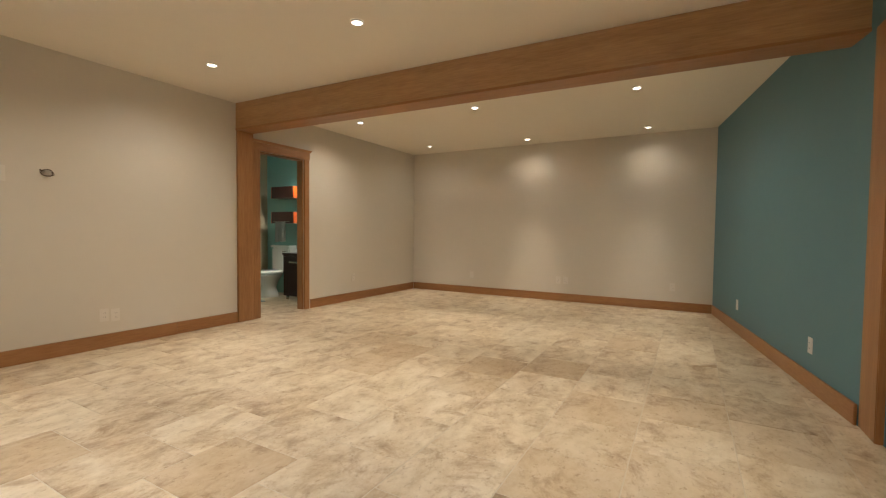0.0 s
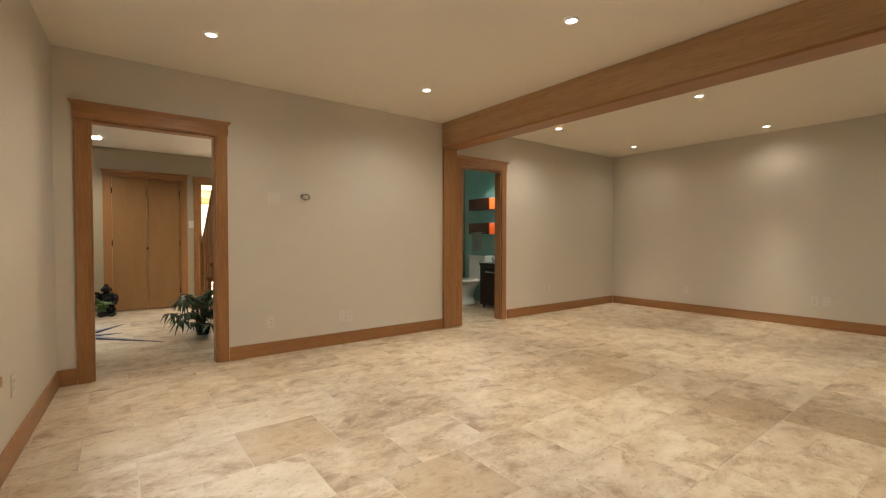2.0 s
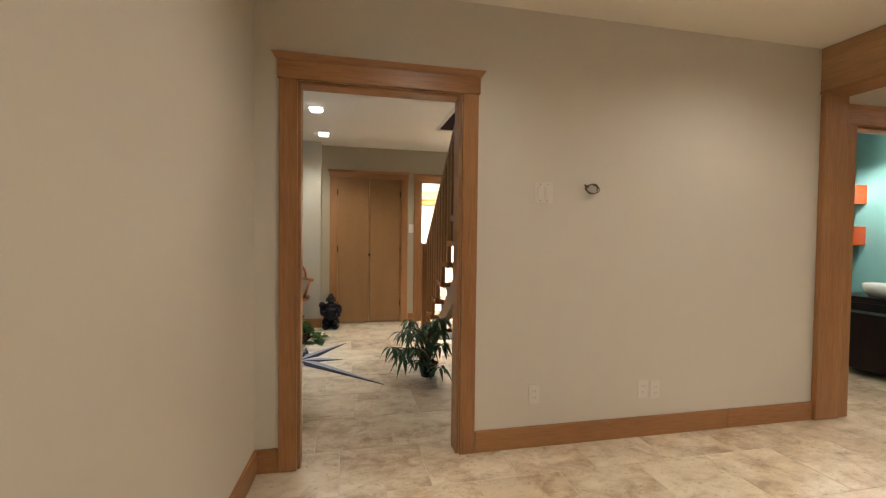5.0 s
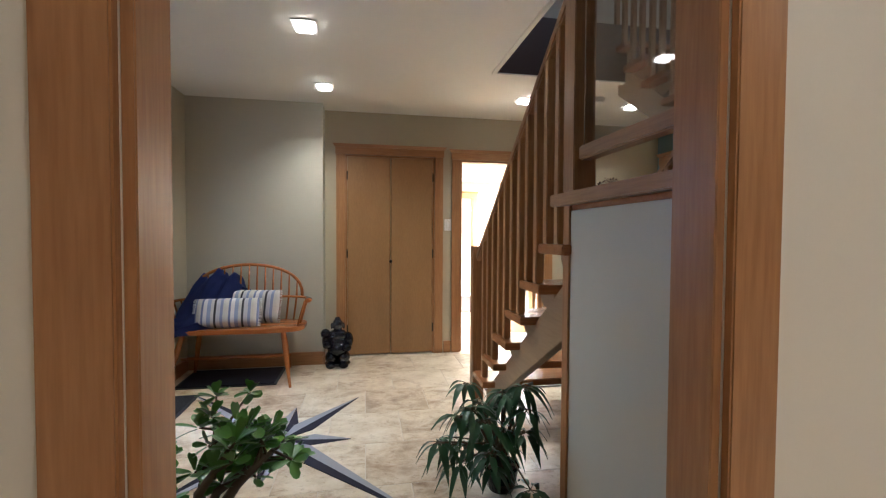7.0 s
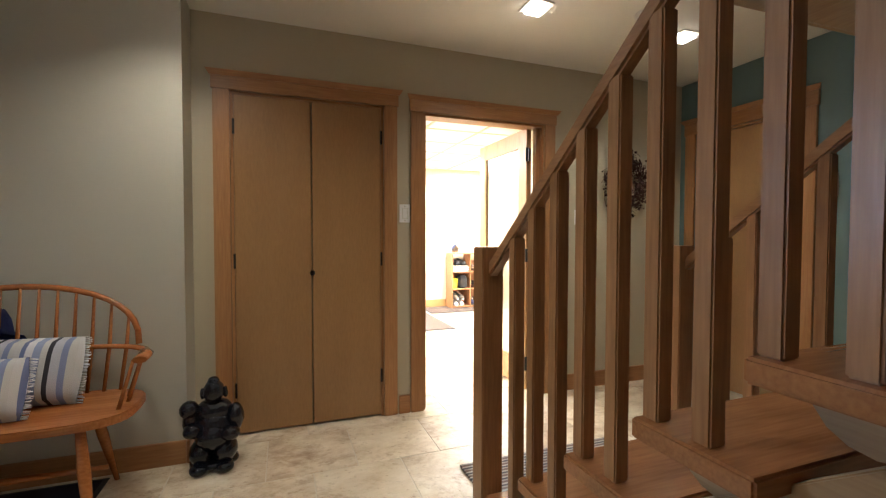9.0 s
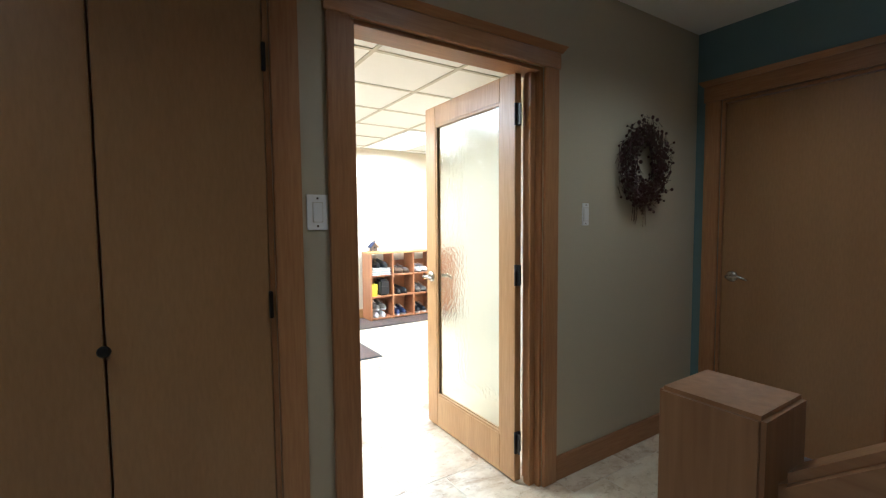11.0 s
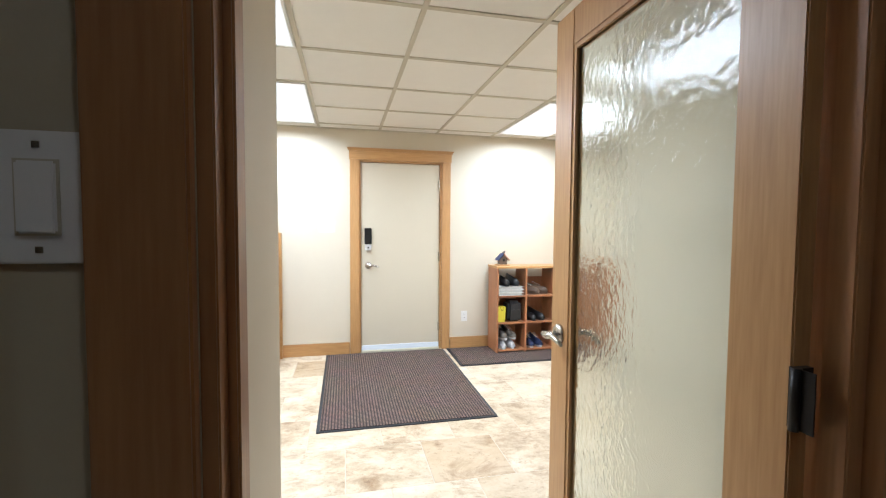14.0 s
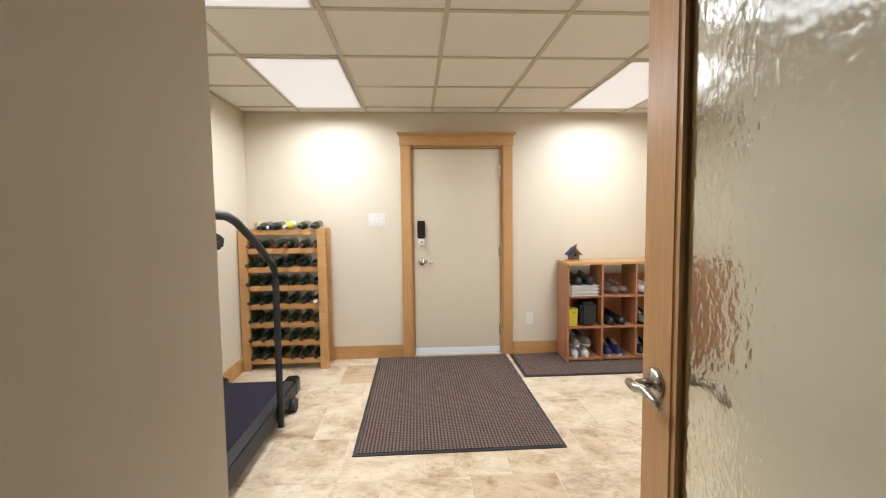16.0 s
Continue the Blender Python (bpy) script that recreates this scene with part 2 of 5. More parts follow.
PAINT = mat("cream_paint", (0.67, 0.615, 0.525), 0.5, bump=0.04, scale=160, vary=0.02)
PAINT_SAGE = mat("sage_paint", (0.45, 0.39, 0.272), 0.5, bump=0.04, scale=160, vary=0.02)
PAINT_GREY = mat("pale_grey_paint", (0.47, 0.44, 0.355), 0.5, bump=0.04, scale=160, vary=0.02)
PAINT_BACK = mat("warm_cream_paint", (0.66, 0.585, 0.455), 0.55, bump=0.04, scale=160, vary=0.02)
TEAL = mat("teal_paint", (0.105, 0.235, 0.275), 0.5, bump=0.05, scale=160, vary=0.04)
TEAL_GREY = mat("grey_teal_paint", (0.125, 0.195, 0.195), 0.5, bump=0.05, scale=160, vary=0.04)
AQUA = mat("aqua_paint", (0.25, 0.50, 0.47), 0.45, bump=0.04, scale=160, vary=0.03)
CEIL = mat("ceiling_paint", (0.84, 0.775, 0.66), 0.7, bump=0.06, scale=120, vary=0.02)
CEILF = mat("foyer_ceiling_paint", (0.84, 0.82, 0.75), 0.6, bump=0.06, scale=120, vary=0.02)
CEIL_TILE = mat("mineral_tile", (0.90, 0.87, 0.81), 0.85, bump=0.25, scale=220, vary=0.03)
TBAR = mat("grid_bar", (0.58, 0.52, 0.40), 0.45)
FIR_Z = wood("fir_upright", (0.41, 0.208, 0.082), (0.28, 0.124, 0.045), "z")
FIR_X = wood("fir_along_x", (0.41, 0.208, 0.082), (0.28, 0.124, 0.045), "x")
FIR_Y = wood("fir_along_y", (0.41, 0.208, 0.082), (0.28, 0.124, 0.045), "y")
TRIM_Z = wood("maple_trim_upright", (0.52, 0.30, 0.115), (0.38, 0.20, 0.07), "z")
TRIM_X = wood("maple_trim", (0.52, 0.30, 0.115), (0.38, 0.20, 0.07), "x")
BEAM = wood("beam_veneer", (0.52, 0.325, 0.155), (0.36, 0.205, 0.09), "y", figure=3.5, rings=14, contrast=0.8)
MAPLE = wood("closet_veneer", (0.35, 0.195, 0.08), (0.23, 0.118, 0.044), "z", rough=0.33, figure=2.4, rings=4, stretch=0.22, contrast=0.9, fine=0.45)
STAIR = wood("stair_fir", (0.38, 0.20, 0.085), (0.24, 0.115, 0.045), "z", rough=0.33)
STAIR_Y = wood("stair_fir_y", (0.38, 0.20, 0.085), (0.24, 0.115, 0.045), "y", rough=0.33)
STAIR_X = wood("tread_fir", (0.36, 0.16, 0.06), (0.24, 0.095, 0.035), "x", rough=0.22)
STRINGER = wood("stringer_fir", (0.36, 0.24, 0.125), (0.27, 0.165, 0.08), "y", rough=0.4)
PLY = wood("birch_ply", (0.50, 0.43, 0.32), (0.34, 0.27, 0.185), "z", rough=0.35, figure=2.4, rings=60, stretch=0.42, contrast=0.95, fine=0.3)
SILL = wood("sill_ply", (0.46, 0.37, 0.27), (0.36, 0.275, 0.19), "y", rough=0.3)
PINE = wood("rack_pine", (0.58, 0.34, 0.13), (0.42, 0.22, 0.07), "x")
CHERRY = wood("bench_cherry", (0.42, 0.16, 0.045), (0.27, 0.085, 0.022), "x", rough=0.22)
OAK_DOOR = wood("glazed_door_wood", (0.52, 0.31, 0.13), (0.38, 0.20, 0.075), "z", rough=0.35)
SHELF = wood("cubby_laminate", (0.42, 0.19, 0.085), (0.31, 0.13, 0.055), "z", rough=0.4)
DARKWOOD = wood("espresso_veneer", (0.035, 0.014, 0.010), (0.018, 0.007, 0.006), "z", rough=0.3)
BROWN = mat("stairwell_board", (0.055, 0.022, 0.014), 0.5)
TRAV = travertine("travertine")
GROUT = mat("grout", (0.66, 0.58, 0.46), 0.9, bump=0.3, scale=200)
SLATE_D = mat("dark_slate", (0.024, 0.022, 0.034), 0.8, bump=0.1, scale=60, spec=0.15)
SLATE_L = mat("grey_slate", (0.29, 0.285, 0.31), 0.65, bump=0.1, scale=60)
WHITE = mat("white_plastic", (0.75, 0.73, 0.70), 0.35, vary=0.01)
VINYL = mat("white_vinyl", (0.72, 0.76, 0.82), 0.35, vary=0.01)
DOORPAINT = mat("tan_door_paint", (0.60, 0.53, 0.40), 0.4, bump=0.03, scale=120, vary=0.02)
NICKEL = mat("satin_nickel", (0.55, 0.52, 0.47), 0.25, metal=1.0)
BLACKMETAL = mat("black_hinge", (0.02, 0.018, 0.017), 0.4, metal=0.6)
CERAMIC = mat("white_ceramic", (0.80, 0.79, 0.76), 0.1, vary=0.01)
BLACKGLOSS = mat("black_glaze", (0.008, 0.009, 0.014), 0.12)
RUBBER = mat("black_rubber", (0.018, 0.019, 0.023), 0.55, bump=0.15, scale=150)
MATBROWN = mat("mat_pile", (0.13, 0.085, 0.07), 0.95, bump=0.5, scale=260, second=(0.06, 0.04, 0.035))
LEAF = mat("jade_leaf", (0.10, 0.24, 0.035), 0.28, scale=18, second=(0.045, 0.13, 0.02))
LEAFD = mat("umbrella_leaf", (0.035, 0.10, 0.035), 0.3, scale=18, second=(0.014, 0.045, 0.018))
BARK = mat("plant_stem", (0.10, 0.07, 0.04), 0.85, bump=0.5, scale=70)
SOIL = mat("soil", (0.03, 0.02, 0.014), 0.95, bump=0.8, scale=120)
TERRA = mat("planter_glaze", (0.10, 0.055, 0.035), 0.4)
GREENPOT = mat("green_glaze", (0.015, 0.035, 0.03), 0.25)
BLUE = mat("blue_throw", (0.022, 0.036, 0.17), 0.95, bump=0.9, scale=190, second=(0.006, 0.010, 0.055))
ORANGE = mat("orange_lacquer", (0.62, 0.085, 0.012), 0.3)
TOWEL = mat("towel", (0.62, 0.62, 0.58), 0.95, bump=0.6, scale=200)
TILE_W = mat("shower_tile", (0.42, 0.36, 0.25), 0.4, bump=0.1, scale=30, second=(0.28, 0.23, 0.14))
BOTTLE = mat("green_bottle", (0.010, 0.022, 0.008), 0.08)
FOIL = mat("dark_foil", (0.012, 0.010, 0.012), 0.3)
FOILW = mat("white_foil", (0.7, 0.7, 0.7), 0.35)
FOILR = mat("wine_red_foil", (0.16, 0.02, 0.025), 0.35)
YELLOW = mat("yellow_card", (0.62, 0.52, 0.02), 0.5)
PAPER = mat("paper", (0.75, 0.74, 0.74), 0.7)
SHOEGREY = mat("grey_mesh_shoe", (0.16, 0.14, 0.12), 0.8, bump=0.4, scale=180)
SHOEWHITE = mat("white_leather_shoe", (0.66, 0.66, 0.68), 0.5)
SHOEBLACK = mat("black_leather_shoe", (0.014, 0.014, 0.016), 0.45)
SHOEBROWN = mat("brown_leather_shoe", (0.13, 0.085, 0.055), 0.6)
SHOENAVY = mat("navy_shoe", (0.018, 0.028, 0.09), 0.7)
TWIG = mat("dried_twigs", (0.035, 0.022, 0.016), 0.9, second=(0.07, 0.018, 0.015))
STONE = mat("ledge_stone", (0.36, 0.36, 0.36), 0.85, bump=0.6, scale=14, second=(0.2, 0.2, 0.21))
LAMPGLOW = glow("lamp_lens", (1.0, 0.92, 0.78), 14.0)
PANELGLOW = glow("troffer_lens", (1.0, 0.97, 0.90), 3.2)
BATHGLOW = glow("vanity_shade", (1.0, 0.95, 0.85), 6.0)
# daylight haze put into the backdrop as an even pale blue glow
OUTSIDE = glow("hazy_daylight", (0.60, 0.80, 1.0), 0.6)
CLEAR = glass("clear_glass")
SMOKED = glass("smoked_glass", (0.80, 0.78, 0.76))
RAIN = glass("rain_glass", (0.86, 0.92, 0.885), 0.10, 0.18, 48)
MIRROR = mat("mirror_silver", (0.9, 0.9, 0.9), 0.02, metal=1.0, vary=0.0)

# building blocks ----------------------------------------------------------------
ORIGIN = {}


def box(bm, x0, y0, z0, x1, y1, z1):
    v = [bm.verts.new(p) for p in ((x0, y0, z0), (x1, y0, z0), (x1, y1, z0), (x0, y1, z0), (x0, y0, z1), (x1, y0, z1), (x1, y1, z1), (x0, y1, z1))]
    for q in ((3, 2, 1, 0), (4, 5, 6, 7), (0, 1, 5, 4), (1, 2, 6, 5), (2, 3, 7, 6), (3, 0, 4, 7)):
        bm.faces.new([v[i] for i in q])
    return bm


def boxes(*rows):
    bm = bmesh.new()
    for r in rows:
        box(bm, *r)
    return bm


def prism(bm, pts, a, b, axis="x"):
    """A flat outline in the two other axes, drawn out from a to b along axis."""
    def place(p, d):
        return {"x": (d, p[0], p[1]), "y": (p[0], d, p[1]), "z": (p[0], p[1], d)}[axis]
    lo, hi = [bm.verts.new(place(p, a)) for p in pts], [bm.verts.new(place(p, b)) for p in pts]
    bm.faces.new(lo[::-1])
    bm.faces.new(hi)
    for i in range(len(pts)):
        j = (i + 1) % len(pts)
        bm.faces.new((lo[i], lo[j], hi[j], hi[i]))
    bmesh.ops.recalc_face_normals(bm, faces=bm.faces[:])
    return bm


def tube(bm, pts, radii, sides=10, flat=1.0):
    """A round bar through pts, with a radius at each."""
    pts = [Vector(p) for p in pts]
    if not isinstance(radii, (list, tuple)):
        radii = [radii] * len(pts)
    rings = []
    for i, p in enumerate(pts):
        d = (pts[min(i + 1, len(pts) - 1)] - pts[max(i - 1, 0)]).normalized()
        up = Vector((0, 0, 1)) if abs(d.z) < 0.95 else Vector((1, 0, 0))
        s = d.cross(up).normalized()
        u = s.cross(d)
        rings.append([bm.verts.new(p + s * (math.cos(2 * math.pi * k / sides) * radii[i]) + u * (math.sin(2 * math.pi * k / sides) * radii[i] * flat)) for k in range(sides)])
    for a, b in zip(rings, rings[1:]):
        for k in range(sides):
            bm.faces.new((a[k], a[(k + 1) % sides], b[(k + 1) % sides], b[k])).smooth = True
    bm.faces.new(rings[0][::-1])
    bm.faces.new(rings[-1])
    return bm


def lathe(bm, profile, cx=0.0, cy=0.0, sides=20, sx=1.0, sy=1.0):
    """profile: (radius, z) from the bottom up."""
    rings = [[bm.verts.new((cx + r * sx * math.cos(2 * math.pi * k / sides), cy + r * sy * math.sin(2 * math.pi * k / sides), z)) for k in range(sides)] for r, z in profile]
    for a, b in zip(rings, rings[1:]):
        for k in range(sides):
            bm.faces.new((a[k], a[(k + 1) % sides], b[(k + 1) % sides], b[k])).smooth = True
    bm.faces.new(rings[0][::-1])
    bm.faces.new(rings[-1])
    return bm


def blob(bm, c, r, seg=14):
    """A rounded lump at c with radii r."""
    got = bmesh.ops.create_uvsphere(bm, u_segments=seg, v_segments=max(6, seg // 2 + 1), radius=1.0)
    for v in got["verts"]:
        v.co = Vector((c[0] + v.co.x * r[0], c[1] + v.co.y * r[1], c[2] + v.co.z * r[2]))
    for f in {f for v in got["verts"] for f in v.link_faces}:
        f.smooth = True
    return bm


def soften(bm, width, segments=2):
    bmesh.ops.bevel(bm, geom=bm.edges[:], offset=width, segments=segments, affect="EDGES", clamp_overlap=True)
    return bm


def thing(name, at, label, category, group="", kind=""):
    ob = new(name)
    ob.location = at
    ob.empty_display_size = 0.1
    ORIGIN[ob.name] = Vector(at)
    return tagged(ob, label, category, group, kind)


def mesh_of(name, bm, material, origin):
    bmesh.ops.translate(bm, verts=bm.verts[:], vec=-origin)
    me = bpy.data.meshes.new(name)
    bm.to_mesh(me)
    bm.free()
    me.materials.append(material)
    return me


def part(name, bm, material, parent, label="", bevel=0.0):
    if bevel:
        soften(bm, bevel, 2)
    o = ORIGIN[parent.name]
    ob = new(name, mesh_of(name, bm, material, o))
    ob.parent = parent
    ORIGIN[ob.name] = o
    return tagged(ob, label)


def single(name, bm, material, label="", category="", kind="structure", group="", bevel=0.0):
    """A thing, or a piece of the setting, of one mesh."""
    if bevel:
        soften(bm, bevel, 2)
    lo = [min(v.co[i] for v in bm.verts) for i in range(3)]
    hi = [max(v.co[i] for v in bm.verts) for i in range(3)]
    at = Vector(((lo[0] + hi[0]) / 2, (lo[1] + hi[1]) / 2, lo[2]))
    ob = new(name, mesh_of(name, bm, material, at))
    ob.location = at
    ORIGIN[ob.name] = at
    return tagged(ob, label, category, group, kind)


# the rooms ----------------------------------------------------------------------
WT = 0.10        # thickness of the wall between the large room and the foyer
XW, XE = -0.195, 7.21
YC = 3.95        # closet wall
YN = 8.135       # back room's far wall
single("wall_north", boxes((XW - 0.1, 0, 0, 0, WT, 2.7), (0.885, 0, 0, 3.735, WT, 2.7), (0, 0, 2.045, 0.885, WT, 2.7), (4.445, 0, 0, XE, WT, 2.7), (3.735, 0, 2.06, 4.445, WT, 2.7)),
       PAINT, "smooth cream painted wall with two trimmed doorways", "wall")
single("wall_east", boxes((XE, -5.1, 0, XE + 0.12, WT, 2.7)), PAINT, "plain cream painted end wall", "wall")
bm = bmesh.new()
prism(bm, [(XE + 0.1, -4.92), (3.2, -5.54), (3.2, -5.68), (XE + 0.1, -5.06)], 0, 2.7, "z")
single("wall_south_1", bm, TEAL, "dark teal painted accent wall", "wall")
single("wall_south_2", boxes((XW - 0.5, -6.32, 0, 3.4, -6.2, 2.7), (3.3, -6.2, 0, 3.42, -5.55, 2.7)), PAINT, "plain cream painted wall behind", "wall")
WY0, WY1, WZ0, WZ1 = -3.60, -1.83, 0.52, 2.12
single("wall_west_1", boxes((XW - 0.42, -6.2, 0, XW, WY0, 2.7), (XW - 0.42, WY1, 0, XW, WT, 2.7), (XW - 0.42, WY0, 0, XW, WY1, WZ0 - 0.03), (XW - 0.42, WY0, WZ1, XW, WY1, 2.7)),
       PAINT, "thick cream painted wall with a deep window recess", "wall")
single("ceiling_1", boxes((XW - 0.4, -6.3, ZC, XE + 0.1, 0.0, ZC + 0.1)), CEIL, "cream painted plaster ceiling with recessed downlights", "ceiling")
# foyer
XL, XR = -1.30, 3.65
single("wall_west_2", boxes((XL - 0.2, WT - 0.1, 0, XL, 2.03, 2.7), (XL - 0.2, 2.95, 0, XL, 3.8, 2.7), (XL - 0.2, 2.03, 2.06, XL, 2.95, 2.7)), PAINT_SAGE, "sage painted entrance wall", "wall")
single("wall_foyer_south", boxes((XL - 0.1, 0.02, 0, XW - 0.42, WT, 2.7), (XW - 0.42, WT, 0, -0.004, WT + 0.006, 2.7), (0.889, WT, 0, XR, WT + 0.006, 4.8), (-0.004, WT, 2.049, 0.889, WT + 0.006, 2.7)),
       PAINT_SAGE, "sage painted foyer wall", "wall")
single("wall_bench", boxes((XL - 0.1, 3.71, 0, -0.09, 4.07, 2.7)), PAINT_GREY, "pale grey green painted wall behind the bench", "wall")
single("wall_closet", boxes((-0.09, YC, 0, 0.11, YC + 0.12, 2.7), (1.03, YC, 0, 1.305, YC + 0.12, 2.7), (0.11, YC, 2.07, 1.03, YC + 0.12, 2.7), (1.305, YC, 2.055, 2.268, YC + 0.12, 2.7),
                            (2.268, YC, 0, XR + 0.1, YC + 0.12, 2.7)), PAINT_SAGE, "sage painted wall with closet doors and a doorway", "wall")
single("wall_foyer_east", boxes((XR, WT, 0, XR + 0.1, 3.0, 4.8), (XR, 3.80, 0, XR + 0.1, YC, 4.8), (XR, 3.0, 2.06, XR + 0.1, 3.80, 4.8)), TEAL_GREY, "grey teal painted side wall of the foyer", "wall")
HX0, HX1, HY1 = 1.28, XR, 2.66
single("ceiling_2", boxes((XL - 0.1, WT, ZF, HX0, YC, ZF + 0.25), (HX0, HY1, ZF, XR, YC, ZF + 0.25)), CEILF, "white foyer ceiling with a stairwell opening", "ceiling")
single("trim_stairwell", boxes((HX0 - 0.012, WT + 0.01, ZF - 0.012, HX0 + 0.02, HY1, ZF + 0.3), (HX0, HY1 - 0.02, ZF - 0.012, XR, HY1 + 0.03, ZF - 0.002)), CEILF, "painted edge round the stairwell opening", "trim")
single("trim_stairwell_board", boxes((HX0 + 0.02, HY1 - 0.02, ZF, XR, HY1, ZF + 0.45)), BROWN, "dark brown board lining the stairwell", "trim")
single("wall_upper", boxes((HX0 - 0.1, WT, ZF + 0.3, HX0, HY1, 4.8), (HX0 - 0.1, HY1 + 1.0, ZF + 0.3, XR, HY1 + 1.1, 4.8), (HX0 - 0.1, HY1, ZF + 0.3, HX0, HY1 + 1.0, 4.8)), PAINT, "cream upstairs walls above the stairwell", "wall")
single("ceiling_upper", boxes((HX0 - 0.1, WT, 4.8, XR + 0.1, HY1 + 1.1, 4.9)), CEILF, "white upstairs ceiling", "ceiling")
# back room
XB0, XB1 = 0.07, 4.6
single("wall_back_north", boxes((XB0 - 0.1, YN, 0, 1.605, YN + 0.15, 2.6), (2.49, YN, 0, XB1 + 0.1, YN + 0.15, 2.6), (1.605, YN, 2.05, 2.49, YN + 0.15, 2.6)), PAINT_BACK, "cream painted wall with an exterior door", "wall")
single("wall_back_west", boxes((XB0 - 0.1, 4.79, 0, XB0, YN, 2.6)), PAINT_BACK, "cream painted side wall", "wall")
single("wall_back_closet", boxes((XB0 - 0.1, YC + 0.12, 0, 1.265, 4.79, 2.6)), PAINT_BACK, "cream painted return wall beside the doorway", "wall")
single("wall_back_south", boxes((1.265, YC + 0.12, 0, 1.305, YC + 0.126, 2.6), (2.268, YC + 0.12, 0, 2.8, YC + 0.126, 2.6), (1.305, YC + 0.12, 2.055, 2.268, YC + 0.126, 2.6)), PAINT_BACK, "cream painted wall round the doorway", "wall")
single("wall_back_east", boxes((2.8, YC + 0.12, 0, XB1 + 0.1, 5.45, 2.6), (XB1, 5.45, 0, XB1 + 0.1, YN, 2.6)), PAINT_BACK, "cream painted side wall of the back room", "wall")
bm = boxes((XB0, YC + 0.12, ZR + 0.012, XB1, YN, ZR + 0.06))
gx = [1.205 + 0.61 * k for k in range(-2, 6)]
gy = [YN - 0.012] + [7.93 - 0.61 * k for k in range(0, 7)]
trof = [(x, y) for x, y in TROFFERS]
for i in range(len(gx) - 1):
    for j in range(len(gy) - 1):
        x0, x1, y0, y1 = max(gx[i], XB0) + 0.012, min(gx[i + 1], XB1) - 0.012, gy[j + 1] + 0.012, gy[j] - 0.012
        if x1 > x0 and not any(abs((x0 + x1) / 2 - tx) < 0.3 and abs((y0 + y1) / 2 - ty) < 0.61 for tx, ty in trof):
            box(bm, x0, y0, ZR - 0.004 + random.uniform(0, 0.002), x1, y1, ZR + 0.012)
single("ceiling_3", bm, CEIL_TILE, "suspended ceiling of off-white mineral tiles", "ceiling")
bm = bmesh.new()
for x in gx:
    if XB0 < x < XB1:
        box(bm, x - 0.013, YC + 0.13, ZR - 0.010, x + 0.013, YN, ZR + 0.011)
for y in gy[1:]:
    box(bm, XB0, y - 0.013, ZR - 0.0095, XB1, y + 0.013, ZR + 0.0105)
box(bm, XB0, YN - 0.022, ZR - 0.0105, XB1, YN, ZR + 0.0108)
box(bm, XB0, 4.79, ZR - 0.0102, XB0 + 0.022, YN, ZR + 0.0107)
single("trim_ceiling_grid", bm, TBAR, "beige metal ceiling grid bars", "ceiling grid")
# bathroom
single("wall_bath_east", boxes((5.42, WT, 0, 5.52, 2.1, 2.6)), AQUA, "aqua painted bathroom wall", "wall")
single("wall_bath_north", boxes((3.7, 1.96, 0, 5.42, 2.06, 2.6)), TILE_W, "tan stone tiled bathroom wall", "wall")
single("wall_bath_south", boxes((4.43, WT, 0, 5.42, WT + 0.006, 2.6)), AQUA, "aqua painted bathroom wall by the door", "wall")
single("ceiling_bath", boxes((3.7, WT, 2.5, 5.45, 2.0, 2.56)), CEILF, "white bathroom ceiling", "ceiling")
# outside
single("ground", boxes((-300, -300, -0.12, 300, 300, -0.06)), STONE, "wet grey paving outside the windows", "ground")
single("backdrop", boxes((-20.2, -120, -0.06, -20, 120, 40)), OUTSIDE, "glowing pale blue sheet standing in for hazy trees and sky", "backdrop")

# beam and columns
bm = bmesh.new()
prism(bm, [(3.42, -0.001), (3.63, -0.001), (3.73, -5.60), (3.52, -5.60)], 2.262, ZC - 0.001, "z")
beam = single("beam", bm, BEAM, "long veneered wooden ceiling beam", "beam", bevel=0.004)
bm = bmesh.new()
prism(bm, [(3.414, -0.003), (3.64, -0.003), (3.74, -5.60), (3.514, -5.60)], 2.245, 2.268, "z")
part("edge_strip", bm, FIR_Y, beam, "orange fir strip under the beam", bevel=0.002)
single("column_1", boxes((3.425, -0.035, 0, 3.635, -0.0005, 2.245)), FIR_Z, "flat fir column on the wall carrying the beam", "column", bevel=0.004)
single("column_2", boxes((3.22, -5.66, 0, 3.47, -5.50, 2.245)), FIR_Z, "square fir column at the beam's end", "column", bevel=0.004)


def baseboard(x0, y0, x1, y1, nx, ny, h=0.125, material=None):
    """A board along a wall, standing out towards (nx, ny)."""
    d = 0.016
    bm = bmesh.new()
    prism(bm, [(x0, y0), (x1, y1), (x1 + nx * d, y1 + ny * d), (x0 + nx * d, y0 + ny * d)], 0, h, "z")
    single("baseboard", bm, material or (FIR_X if abs(x1 - x0) > abs(y1 - y0) else FIR_Y), "stained fir baseboard along the wall", "baseboard", bevel=0.003)


